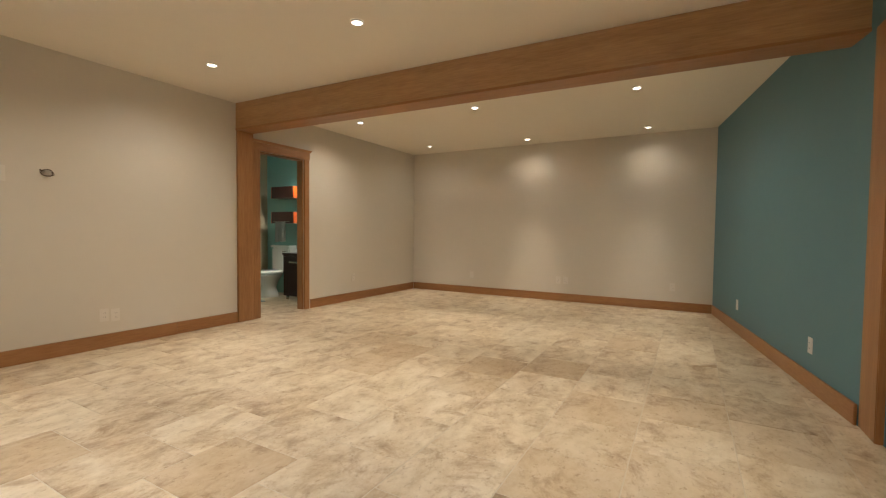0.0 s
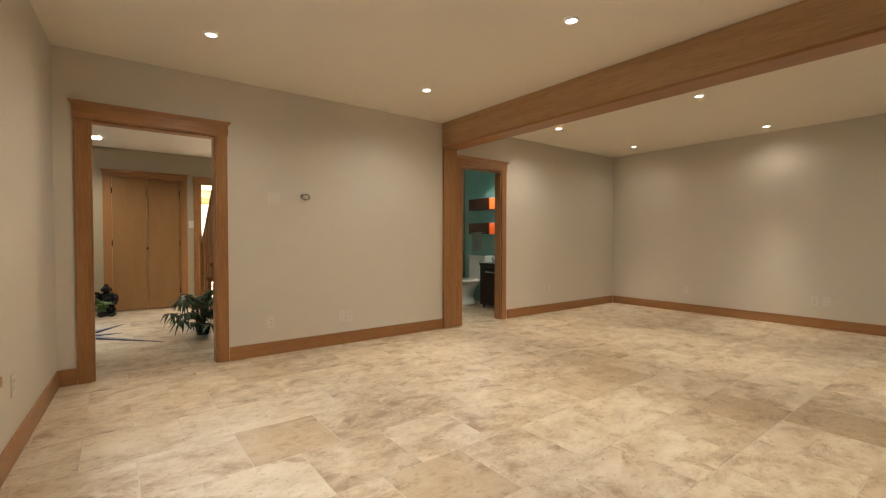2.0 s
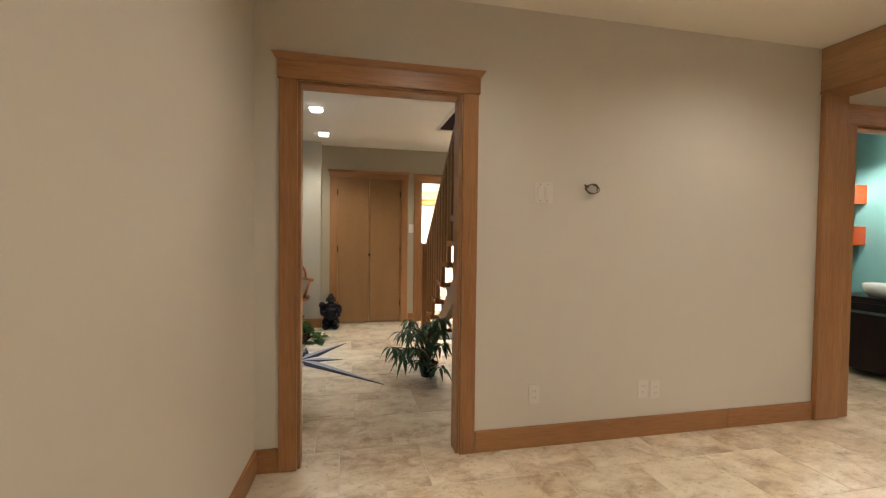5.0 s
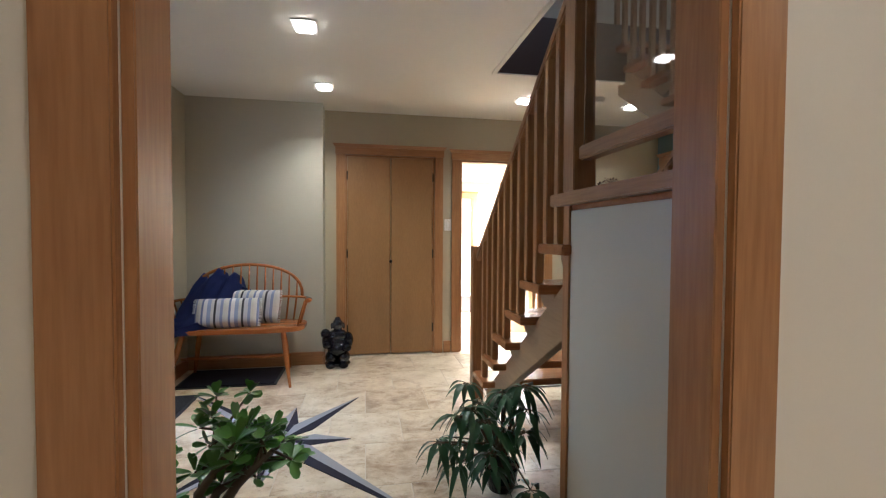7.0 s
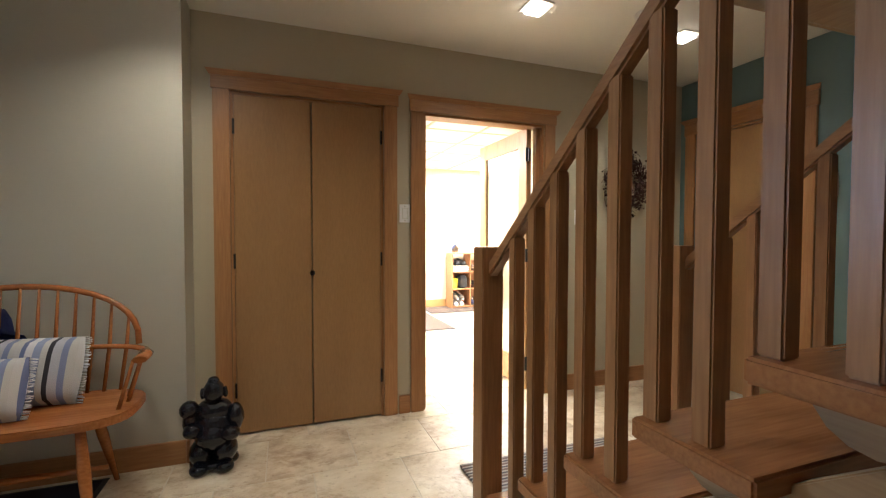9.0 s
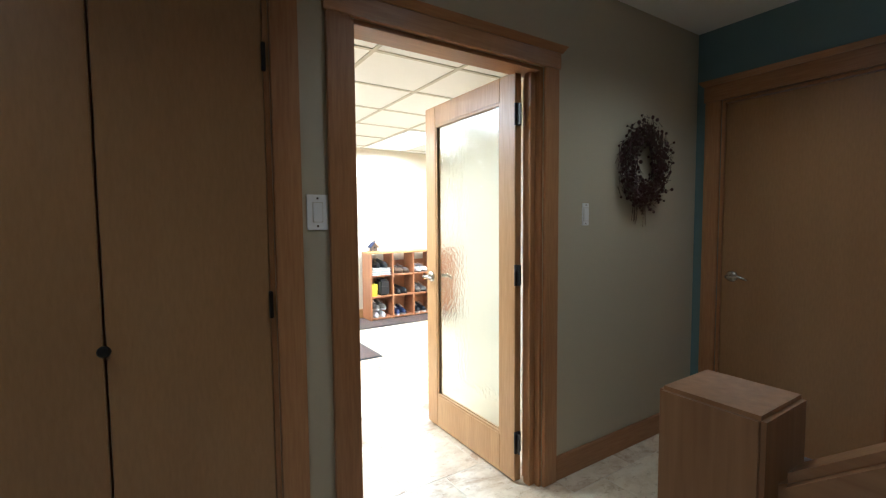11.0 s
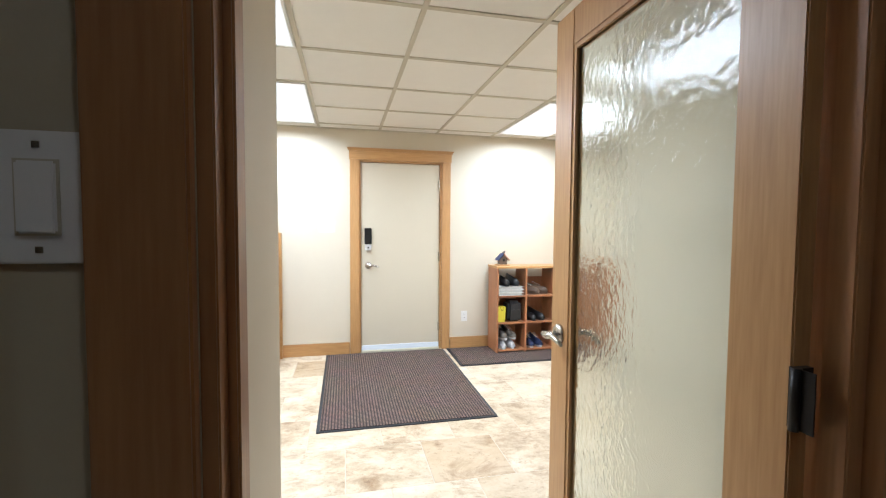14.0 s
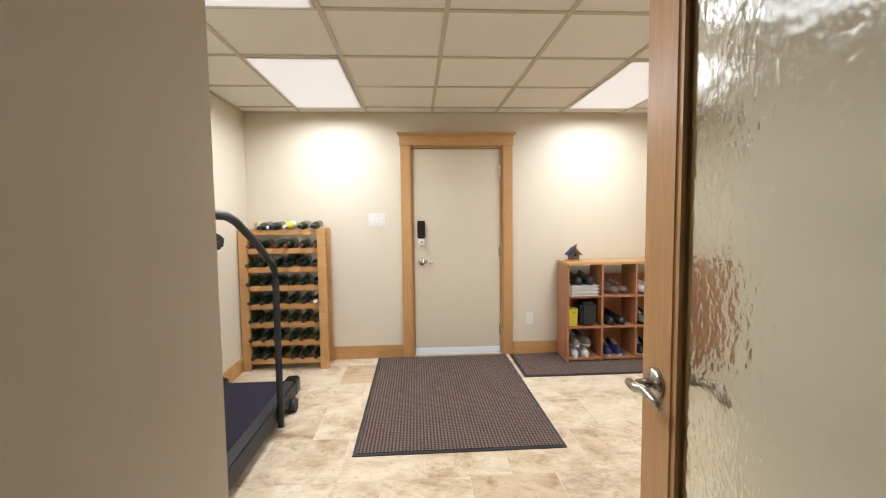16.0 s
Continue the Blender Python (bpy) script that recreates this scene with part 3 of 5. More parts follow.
for r in ((0.98, 0, 2.72, 0, 0, -1), (2.722, 0, 3.424, 0, 0, -1), (4.56, 0, 7.19, 0, 0, -1), (XW - 0.005, 0, -0.092, 0, 0, -1), (XE, -0.017, XE, -4.93, -1, 0),
          (XE - 0.02, -4.94, 3.47, -5.495, -0.15, 0.988), (XW, -6.2, XW, 0, 1, 0),
          (XL + 0.017, 3.71, -0.092, 3.71, 0, -1), (-0.09, 3.69, -0.09, YC, 1, 0), (XL, WT + 0.01, XL, 1.935, 1, 0), (XL, 3.045, XL, 3.71, 1, 0), (1.132, YC, 1.21, YC, 0, -1), (2.36, YC, XR - 0.017, YC, 0, -1), (XR, 2.9, XR, WT, -1, 0), (XR, YC, XR, 3.90, -1, 0),
          (XB0 + 0.017, YN, 1.505, YN, 0, -1), (2.59, YN, XB1 - 0.017, YN, 0, -1), (XB0, 4.79, XB0, YN, 1, 0)):
    baseboard(*r, material=TRIM_X if r[1] > 4.5 else None)


def casing(name, a0, a1, top, wall, side, axis="x", depth=None, cw=0.09, crown=0.13, label="stained fir door casing with a crown head", jamb=None, material=None, head=None, base=0.0):
    """Trim round an opening a0..a1 on the wall face at `wall`; side is the way it stands out."""
    def put(u0, v0, z0, u1, v1, z1):
        v0, v1 = sorted((wall + side * v0, wall + side * v1))
        return (u0, v0, z0, u1, v1, z1) if axis == "x" else (v0, u0, z0, v1, u1, z1)
    mid = (a0 + a1) / 2
    at = (mid, wall, 0) if axis == "x" else (wall, mid, 0)
    t = thing(name, at, label, "door casing", kind="structure")
    head = head or (FIR_X if axis == "x" else FIR_Y)
    up = material or FIR_Z
    part("side_casing", boxes(put(a0 - cw, 0, base, a0, 0.02, top)), up, t, bevel=0.003)
    part("side_casing", boxes(put(a1, 0, base, a1 + cw, 0.02, top)), up, t, bevel=0.003)
    part("head_casing", boxes(put(a0 - cw - 0.008, 0, top, a1 + cw + 0.008, 0.024, top + crown - 0.03)), head, t, bevel=0.003)
    bm = bmesh.new()
    e = a0 - cw - 0.008
    w = a1 + cw + 0.008
    prof = [(0, top + crown - 0.030), (0.026, top + crown - 0.030), (0.046, top + crown), (0, top + crown)]
    lo, hi = [], []
    for d, z in prof:
        grow = max(0, d - 0.02)
        lo.append(bm.verts.new(put(e - grow, d, z, 0, d, z)[:3] if axis == "x" else (wall + side * d, e - grow, z)))
        hi.append(bm.verts.new((w + grow, wall + side * d, z) if axis == "x" else (wall + side * d, w + grow, z)))
    for v, (d, z) in zip(lo, prof):
        grow = max(0, d - 0.02)
        v.co = (e - grow, wall + side * d, z) if axis == "x" else (wall + side * d, e - grow, z)
    bm.faces.new(lo)
    bm.faces.new(hi[::-1])
    for i in range(4):
        bm.faces.new((lo[i], hi[i], hi[(i + 1) % 4], lo[(i + 1) % 4]))
    bmesh.ops.recalc_face_normals(bm, faces=bm.faces[:])
    part("crown", bm, head, t)
    if jamb:
        part("jamb", boxes(put(a0 - 0.0005, -jamb, 0, a0 + 0.018, -0.0005, top)), up, t, bevel=0.002)
        part("jamb", boxes(put(a1 - 0.018, -jamb, 0, a1 + 0.0005, -0.0005, top)), up, t, bevel=0.002)
        part("head_jamb", boxes(put(a0 + 0.018, -jamb, top - 0.018, a1 - 0.018, -0.0005, top + 0.0005)), head, t, bevel=0.002)
    return t


casing("door_casing_1", 0.0, 0.885, 2.045, 0, -1, jamb=WT + 0.006, crown=0.125)
casing("door_casing_2", 0.0, 0.885, 2.045, WT + 0.006, 1)
casing("door_casing_3", 3.735, 4.445, 2.06, 0, -1, jamb=WT + 0.006)
casing("door_casing_4", 0.11, 1.03, 2.07, YC, -1, jamb=0.03, crown=0.105)
casing("door_casing_5", 1.305, 2.268, 2.055, YC, -1, jamb=0.12, crown=0.105)
casing("door_casing_6", 1.605, 2.49, 2.04, YN, -1, jamb=0.10, cw=0.095, crown=0.12, material=TRIM_Z, head=TRIM_X)
casing("door_casing_7", 3.0, 3.80, 2.06, XR, -1, "y", jamb=0.05, crown=0.13)
casing("door_casing_8", 2.03, 2.95, 2.06, XL, 1, "y", jamb=0.12, crown=0.13)
casing("window_casing", WY0, WY1, 2.12, XW, 1, "y", label="stained fir casing round the deep window recess", base=WZ0 + 0.0005)

# foyer stairs --------------------------------------------------------------------
SX0, SX1 = 1.11, 2.19
RISE, RUN, NOSE = 0.196, 0.243, 2.55
LZ = 1.405
stairs = thing("staircase", (1.65, 1.8, 0), "open fir staircase with square balusters and a landing", "staircase")


def flight(x0, x1, y_first, z_first, step, count, run, lower, upper):
    """Treads with a stringer below each side; step is the way along y."""
    for i in range(count):
        y, z = y_first + step * run * i, z_first + RISE * i
        a, b = sorted((y, y + step * (run + 0.025)))
        part("tread", boxes((x0, a, z - 0.045, x1, b, z)), STAIR_X, stairs, bevel=0.006)
        for xs in (x0 + 0.10, x1 - 0.14):
            bm = bmesh.new()
            c = y + step * 0.13
            pts = [(c - 0.09 * step, z - 0.045), (c + 0.09 * step, z - 0.045)] + [(c + 0.09 * step * math.cos(k * math.pi / 8), z - 0.045 - 0.085 * math.sin(k * math.pi / 8)) for k in range(1, 8)]
            prism(bm, pts, xs, xs + 0.035, "x")
            part("tread_bracket", bm, STRINGER, stairs)
    for xs in (x0 + 0.09, x1 - 0.15):
        def at(d, z):
            return (y_first + step * d, max(0.0, z_first + z))
        far = run * count
        bm = bmesh.new()
        prism(bm, [at(0.08, -0.232), at(far, lower * far - 0.49), at(far, upper * far - 0.175), at(0.04, -0.14)], xs, xs + 0.055, "x")
        part("stringer", bm, STRINGER, stairs, "pale fir stringer", bevel=0.003)


flight(SX0, SX1, NOSE, 0.232, -1, 6, RUN, 0.77, 0.74)
flight(2.30, 3.36, 1.16, LZ + RISE, 1, 7, 0.226, 0.83, 0.80)
part("landing", boxes((SX0 + 0.045, WT + 0.03, LZ - 0.05, XR - 0.02, 1.15, LZ)), STAIR_X, stairs, bevel=0.004)
part("landing_edge", boxes((SX0, WT + 0.03, LZ - 0.03, SX0 + 0.045, 1.20, LZ + 0.022)), STAIR_Y, stairs, bevel=0.005)
part("landing_edge", boxes((SX0 + 0.045, 1.15, LZ - 0.03, SX1, 1.185, LZ + 0.002)), STAIR_X, stairs, bevel=0.003)
single("wall_under_landing", boxes((1.15, WT + 0.012, 0, 1.21, 1.075, LZ - 0.052)), PAINT_GREY, "pale grey wall closing the side of the landing", "wall")
single("trim_landing_post", boxes((1.142, 1.075, 0, 1.215, 1.13, LZ - 0.031)), FIR_Z, "narrow fir trim at the end of the landing wall", "trim", bevel=0.003)


def square_post(name, x, y, z0, z1, w, label="", material=None):
    bm = boxes((x - w / 2, y - w / 2, z0, x + w / 2, y + w / 2, z1))
    return part(name, bm, material or STAIR, stairs, label, bevel=0.004)


def sloped_rail(name, x, y0, z0, y1, z1, w=0.045, h=0.06):
    bm = bmesh.new()
    prism(bm, [(y0, z0 - h), (y1, z1 - h), (y1, z1), (y0, z0)], x - w / 2, x + w / 2, "x")
    return part(name, bm, STAIR_Y, stairs, bevel=0.008)


for x in (1.155, 2.15):
    square_post("newel_post", x, 2.62, 0, 1.17, 0.088)
    y0, z0 = 2.576, 1.115
    y1 = 1.10
    sloped_rail("handrail", x, y0, z0, y1, z0 + (y0 - y1) * 0.79)
    for k in range(11):
        y = 2.395 - 0.1205 * k
        top = z0 + (y0 - y) * 0.79 - 0.05
        square_post("baluster", x, y, 0.232 + RISE * ((k + 1) // 2), top, 0.042)
square_post("landing_post", 1.16, 1.03, LZ + 0.023, 2.36, 0.095)
part("landing_rail", boxes((1.13, WT + 0.04, 1.545, 1.185, 0.98, 1.60)), STAIR_Y, stairs, bevel=0.006)
part("landing_rail", boxes((1.13, WT + 0.04, 2.28, 1.185, 0.98, 2.34)), STAIR_Y, stairs, bevel=0.006)
pane = part("glass_pane", boxes((1.153, WT + 0.05, 1.60, 1.161, 0.982, 2.28)), SMOKED, stairs, "smoked glass pane above the low rail")
pane.visible_shadow = False
# far rail of the landing and the upper flight
for k in range(8):
    square_post("baluster", 2.245, 0.25 + 0.11 * k, LZ, 2.25, 0.036)
part("landing_rail", boxes((2.22, WT + 0.04, 2.25, 2.27, 1.12, 2.31)), STAIR_Y, stairs, bevel=0.006)
square_post("newel_post", 2.245, 1.16, LZ, 2.45, 0.09)
sloped_rail("handrail", 2.33, 1.20, 2.46, 2.62, 2.46 + 1.42 * 0.867)
for i in range(7):
    for dy in (0.05, 0.16):
        y = 1.16 + 0.226 * i + dy
        square_post("baluster", 2.33, y, LZ + RISE * (i + 1), 2.46 + (y - 1.2) * 0.867 - 0.05, 0.036)

# doors ---------------------------------------------------------------------------
closet = thing("closet_door", (0.57, YC, 0), "pair of plain maple veneer bifold closet doors, closed", "door")
for a, b in ((0.13, 0.568), (0.574, 1.01)):
    leaf = part("door_leaf", boxes((a, YC - 0.004, 0.015, b, YC + 0.03, 2.05)), MAPLE, closet, bevel=0.003)
for x in (0.128, 1.012):
    for z in (0.28, 1.06, 1.86):
        bm = boxes((x - 0.006, YC - 0.016, z - 0.045, x + 0.006, YC - 0.003, z + 0.045))
        part("hinge", bm, BLACKMETAL, closet, bevel=0.002)
bm = bmesh.new()
lathe(bm, [(0.006, 0), (0.006, 0.014), (0.015, 0.018), (0.017, 0.026), (0.010, 0.032)], sides=14)
bmesh.ops.rotate(bm, verts=bm.verts[:], cent=(0, 0, 0), matrix=Matrix.Rotation(radians(90), 3, "X"))
bmesh.ops.translate(bm, verts=bm.verts[:], vec=(0.571, YC - 0.004, 0.98))
part("knob", bm, BLACKMETAL, closet)

side_door = thing("side_door", (XR, 3.4, 0), "plain maple veneer door, closed, in the teal wall", "door")
part("door_leaf", boxes((XR + 0.012, 3.021, 0.012, XR + 0.05, 3.779, 2.038)), MAPLE, side_door, bevel=0.003)


def lever(parent, at, out, along, name="lever_handle"):
    """A rose and a curved lever; out points away from the leaf, along is the way of the lever."""
    o, a, p = Vector(out), Vector(along), Vector(at)
    bm = bmesh.new()
    tube(bm, [p, p + o * 0.006, p + o * 0.012, p + o * 0.016], [0.034, 0.034, 0.028, 0.014], 18)
    tube(bm, [p + o * 0.012, p + o * 0.05, p + o * 0.06], [0.010, 0.010, 0.012], 10)
    pts = [p + o * 0.055 + a * (-0.012), p + o * 0.058 + a * 0.02, p + o * 0.056 + a * 0.05 + Vector((0, 0, 0.008)), p + o * 0.052 + a * 0.08 + Vector((0, 0, -0.002)), p + o * 0.05 + a * 0.105 + Vector((0, 0, -0.012))]
    tube(bm, pts, [0.010, 0.011, 0.009, 0.008, 0.006], 10)
    return part(name, bm, NICKEL, parent, "satin nickel lever handle")


lever(side_door, (XR + 0.012, 3.72, 0.98), (-1, 0, 0), (0, -1, 0))

ext = thing("exterior_door", (2.05, YN, 0), "smooth tan painted exterior door, closed, with keypad lock", "door")
part("door_leaf", boxes((1.627, YN + 0.022, 0.05, 2.468, YN + 0.06, 2.018)), DOORPAINT, ext, bevel=0.002)
part("door_sweep", boxes((1.627, YN + 0.012, 0.022, 2.468, YN + 0.022, 0.075)), VINYL, ext, bevel=0.002)
part("threshold", boxes((1.625, YN - 0.02, 0.0, 2.47, YN + 0.09, 0.02)), TBAR, ext, bevel=0.003)
for z in (0.25, 1.02, 1.8):
    part("hinge", boxes((2.458, YN + 0.008, z - 0.05, 2.474, YN + 0.02, z + 0.05)), NICKEL, ext, bevel=0.002)
lever(ext, (1.70, YN + 0.022, 0.93), (0, -1, 0), (1, 0, 0))
lock = part("keypad_lock", boxes((1.66, YN - 0.006, 1.16, 1.735, YN + 0.021, 1.33)), BLACKMETAL, ext, bevel=0.006)
part("thumb_turn", boxes((1.667, YN - 0.02, 1.095, 1.728, YN + 0.021, 1.155)), WHITE, lock, bevel=0.006)
part("turn_knob", boxes((1.69, YN - 0.032, 1.118, 1.706, YN - 0.019, 1.132)), BLACKMETAL, lock, bevel=0.003)

glazed = thing("glazed_door", (2.2, 4.42, 0), "open maple door with a full rain-textured glass panel", "door")
DX0, DX1, DY0, DY1 = 2.168, 2.208, 4.035, 4.885
part("stile", boxes((DX0, DY0, 0.012, DX1, DY0 + 0.115, 2.045)), OAK_DOOR, glazed, bevel=0.003)
part("stile", boxes((DX0, DY1 - 0.115, 0.012, DX1, DY1, 2.045)), OAK_DOOR, glazed, bevel=0.003)
part("rail", boxes((DX0, DY0 + 0.115, 1.925, DX1, DY1 - 0.115, 2.045)), OAK_DOOR, glazed, bevel=0.003)
part("rail", boxes((DX0, DY0 + 0.115, 0.012, DX1, DY1 - 0.115, 0.215)), OAK_DOOR, glazed, bevel=0.003)
gp = part("glass_panel", boxes((DX0 + 0.016, DY0 + 0.112, 0.212, DX1 - 0.016, DY1 - 0.112, 1.928)), RAIN, glazed, "rain-textured obscure glass")
gp.visible_shadow = False
bm = bmesh.new()
for x0 in (DX0 + 0.004, DX1 - 0.012):
    for r in ((x0, DY0 + 0.115, 0.215, x0 + 0.008, DY0 + 0.127, 1.925), (x0, DY1 - 0.127, 0.215, x0 + 0.008, DY1 - 0.115, 1.925),
              (x0, DY0 + 0.127, 0.215, x0 + 0.008, DY1 - 0.127, 0.227), (x0, DY0 + 0.127, 1.913, x0 + 0.008, DY1 - 0.127, 1.925)):
        box(bm, *r)
part("glazing_bead", bm, OAK_DOOR, glazed)
for z in (0.22, 1.065, 1.84):
    bm = boxes((DX0 - 0.003, DY0 - 0.012, z - 0.05, DX0 + 0.03, DY0 + 0.002, z + 0.05))
    tube(bm, [(DX0 - 0.006, DY0 - 0.012, z - 0.052), (DX0 - 0.006, DY0 - 0.012, z + 0.052)], 0.008, 10)
    box(bm, DX0 - 0.0035, DY0 - 0.04, z - 0.05, DX0 - 0.0005, DY0 - 0.012, z + 0.05)
    part("hinge", bm, BLACKMETAL, glazed)
lever(glazed, (DX0, DY1 - 0.06, 0.98), (-1, 0, 0), (0, -1, 0))
lever(glazed, (DX1, DY1 - 0.06, 0.98), (1, 0, 0), (0, -1, 0))
part("latch_plate", boxes((DX0 + 0.008, DY1 - 0.001, 0.94, DX1 - 0.008, DY1 + 0.0015, 1.02)), NICKEL, glazed)

single("trim_door_stop", boxes((1.3235, YC + 0.03, 0, 1.336, YC + 0.075, 2.037), (2.215, YC + 0.03, 0, 2.2495, YC + 0.075, 2.037)), FIR_Z, "fir door stops in the doorway", "trim", bevel=0.003)
front = thing("front_door", (XL - 0.1, 2.54, 0), "sage painted front door with a tall sash window", "door")
FX0, FX1 = XL - 0.135, XL - 0.09
part("door_frame", boxes((FX0, 2.052, 0.012, FX1, 2.22, 2.04), (FX0, 2.72, 0.012, FX1, 2.928, 2.04), (FX0, 2.22, 0.012, FX1, 2.72, 0.40), (FX0, 2.22, 1.93, FX1, 2.72, 2.04)), PAINT_SAGE, front)
part("sash_frame", boxes((FX0 - 0.005, 2.2, 0.38, FX1 + 0.02, 2.245, 1.95), (FX0 - 0.005, 2.69, 0.38, FX1 + 0.02, 2.735, 1.95), (FX0 - 0.005, 2.245, 0.38, FX1 + 0.02, 2.69, 0.43), (FX0 - 0.005, 2.245, 1.90, FX1 + 0.02, 2.69, 1.95),
                         (FX0 - 0.003, 2.245, 1.045, FX1 + 0.012, 2.69, 1.075)), VINYL, front, "white vinyl sash frame")
fp = part("pane", boxes((FX0 + 0.016, 2.24, 0.42, FX0 + 0.022, 2.70, 1.91)), CLEAR, front)
fp.visible_shadow = False
stone_wall = thing("stone_wall", (-3.2, 3.2, -0.06), "stacked grey ledge stone wall outside the door", "stone wall")
for k in range(12):
    y = 1.6 + (k % 2) * 0.2
    while y < 5.2:
        w = random.uniform(0.25, 0.55)
        d = random.uniform(0, 0.05)
        part("stone", boxes((-3.3, y, -0.06 + k * 0.095, -3.05 + d, y + w - 0.012, -0.06 + k * 0.095 + 0.085)), STONE, stone_wall, bevel=0.008)
        y += w
# window of the large room
win = thing("window_1", (XW - 0.3, (WY0 + WY1) / 2, WZ0), "white vinyl window in a deep plywood-lined recess", "window", kind="structure")
D = 0.24
part("reveal", boxes((XW - D, WY1 - 0.015, WZ0, XW - 0.002, WY1 - 0.0005, WZ1)), PLY, win, "figured birch plywood reveal")
part("reveal", boxes((XW - D, WY0 + 0.0005, WZ0, XW - 0.002, WY0 + 0.015, WZ1)), PLY, win)
part("reveal", boxes((XW - D, WY0 + 0.015, WZ1 - 0.015, XW - 0.002, WY1 - 0.015, WZ1 - 0.0005)), PLY, win)
part("window_sill", boxes((XW - D, WY0 + 0.016, WZ0 - 0.029, XW, WY1 - 0.016, WZ0)), SILL, win, "pale plywood window seat")
part("nosing", boxes((XW + 0.0005, WY0 - 0.14, WZ0 - 0.045, XW + 0.045, WY1 + 0.125, WZ0)), FIR_Y, win, "fir nosing", bevel=0.004)
fx = XW - D - 0.06
part("window_frame", boxes((fx, WY0, WZ0, fx + 0.06, WY0 + 0.07, WZ1), (fx, WY1 - 0.07, WZ0, fx + 0.06, WY1, WZ1), (fx, WY0 + 0.07, WZ0, fx + 0.06, WY1 - 0.07, WZ0 + 0.07), (fx, WY0 + 0.07, WZ1 - 0.07, fx + 0.06, WY1 - 0.07, WZ1),
                           (fx, (WY0 + WY1) / 2 - 0.035, WZ0 + 0.07, fx + 0.055, (WY0 + WY1) / 2 + 0.035, WZ1 - 0.07)), VINYL, win)
wp = part("pane", boxes((fx + 0.02, WY0 + 0.06, WZ0 + 0.06, fx + 0.026, WY1 - 0.06, WZ1 - 0.06)), CLEAR, win)
wp.visible_shadow = False

# lamps ----------------------------------------------------------------------------


def downlight(x, y, z, r, label):
    t = thing("recessed_downlight", (x, y, z - 0.012), label, "ceiling light", "recessed downlights in the large room")
    bm = bmesh.new()
    prof = [(r * 0.72, z - 0.004), (r * 0.78, z - 0.012), (r, z - 0.008), (r * 1.02, z - 0.0005)]
    rings = [[bm.verts.new((x + q * math.cos(k * math.pi / 12), y + q * math.sin(k * math.pi / 12), h)) for k in range(24)] for q, h in prof]
    for a, b in zip(rings, rings[1:]):
        for k in range(24):
            bm.faces.new((a[k], b[k], b[(k + 1) % 24], a[(k + 1) % 24])).smooth = True
    part("trim_ring", bm, WHITE, t)
    bm = bmesh.new()
    lathe(bm, [(r * 0.74, z - 0.006), (r * 0.74, z - 0.002)], x, y, 24)
    part("lens", bm, LAMPGLOW, t, "glowing halogen lens")
    return t


for x, y in BIG_LAMPS:
    downlight(x, y, ZC, 0.047, "small round white recessed downlight, lit")
for x, y in FOYER_LAMPS:
    t = thing("recessed_ceiling_lamp", (x, y, ZF - 0.03), "square frosted glass recessed ceiling lamp, lit", "ceiling light", "ceiling lamps in the foyer")
    bm = bmesh.new()
    prism(bm, [(x - 0.075, y - 0.075), (x + 0.075, y - 0.075), (x + 0.075, y + 0.075), (x - 0.075, y + 0.075)], ZF - 0.008, ZF - 0.0005, "z")
    part("trim_plate", bm, WHITE, t, bevel=0.002)
    bm = bmesh.new()
    prism(bm, [(x - 0.055, y - 0.055), (x + 0.055, y - 0.055), (x + 0.055, y + 0.055), (x - 0.055, y + 0.055)], ZF - 0.03, ZF - 0.0085, "z")
    part("glass_lens", bm, LAMPGLOW, t, bevel=0.008)
for x, y in TROFFERS:
    t = thing("ceiling_light_panel", (x, y, ZR - 0.01), "long fluorescent troffer with a white diffuser, lit", "ceiling light", "troffers in the back room")
    part("frame", boxes((x - 0.29, y - 0.595, ZR - 0.018, x - 0.275, y + 0.595, ZR + 0.01), (x + 0.275, y - 0.595, ZR - 0.018, x + 0.29, y + 0.595, ZR + 0.01),
                        (x - 0.275, y - 0.595, ZR - 0.018, x + 0.275, y - 0.58, ZR + 0.01), (x - 0.275, y + 0.58, ZR - 0.018, x + 0.275, y + 0.595, ZR + 0.01)), WHITE, t)
    part("diffuser", boxes((x - 0.275, y - 0.58, ZR - 0.016, x + 0.275, y + 0.58, ZR - 0.0125)), PANELGLOW, t)

# floor ------------------------------------------------------------------------------
floors = {}
for key, name, r in (("big", "floor_1", (XW - 0.5, -6.3, XE + 0.1, 0.05)), ("foyer", "floor_2", (XL - 0.2, 0.05, 5.5, YC + 0.06)), ("back", "floor_3", (XB0 - 0.1, YC + 0.06, XB1 + 0.1, YN + 0.15))):
    floors[key] = single(name, boxes((r[0], r[1], -0.05, r[2], r[3], -0.0016)), GROUT, "honed beige travertine tile floor with sandy grout", "floor")
TW, TH = 0.457, 0.457


def tile_mesh(w, h):
    bm = boxes((-w / 2 + 0.002, -h / 2 + 0.002, -0.004, w / 2 - 0.002, h / 2 - 0.002, 0.0))
    top = [e for e in bm.edges if all(v.co.z > -0.001 for v in e.verts)]
    bmesh.ops.bevel(bm, geom=top, offset=0.002, segments=1, affect="EDGES")
    me = bpy.data.meshes.new("tile")
    bm.to_mesh(me)
    bm.free()
    me.materials.append(TRAV)
    return me


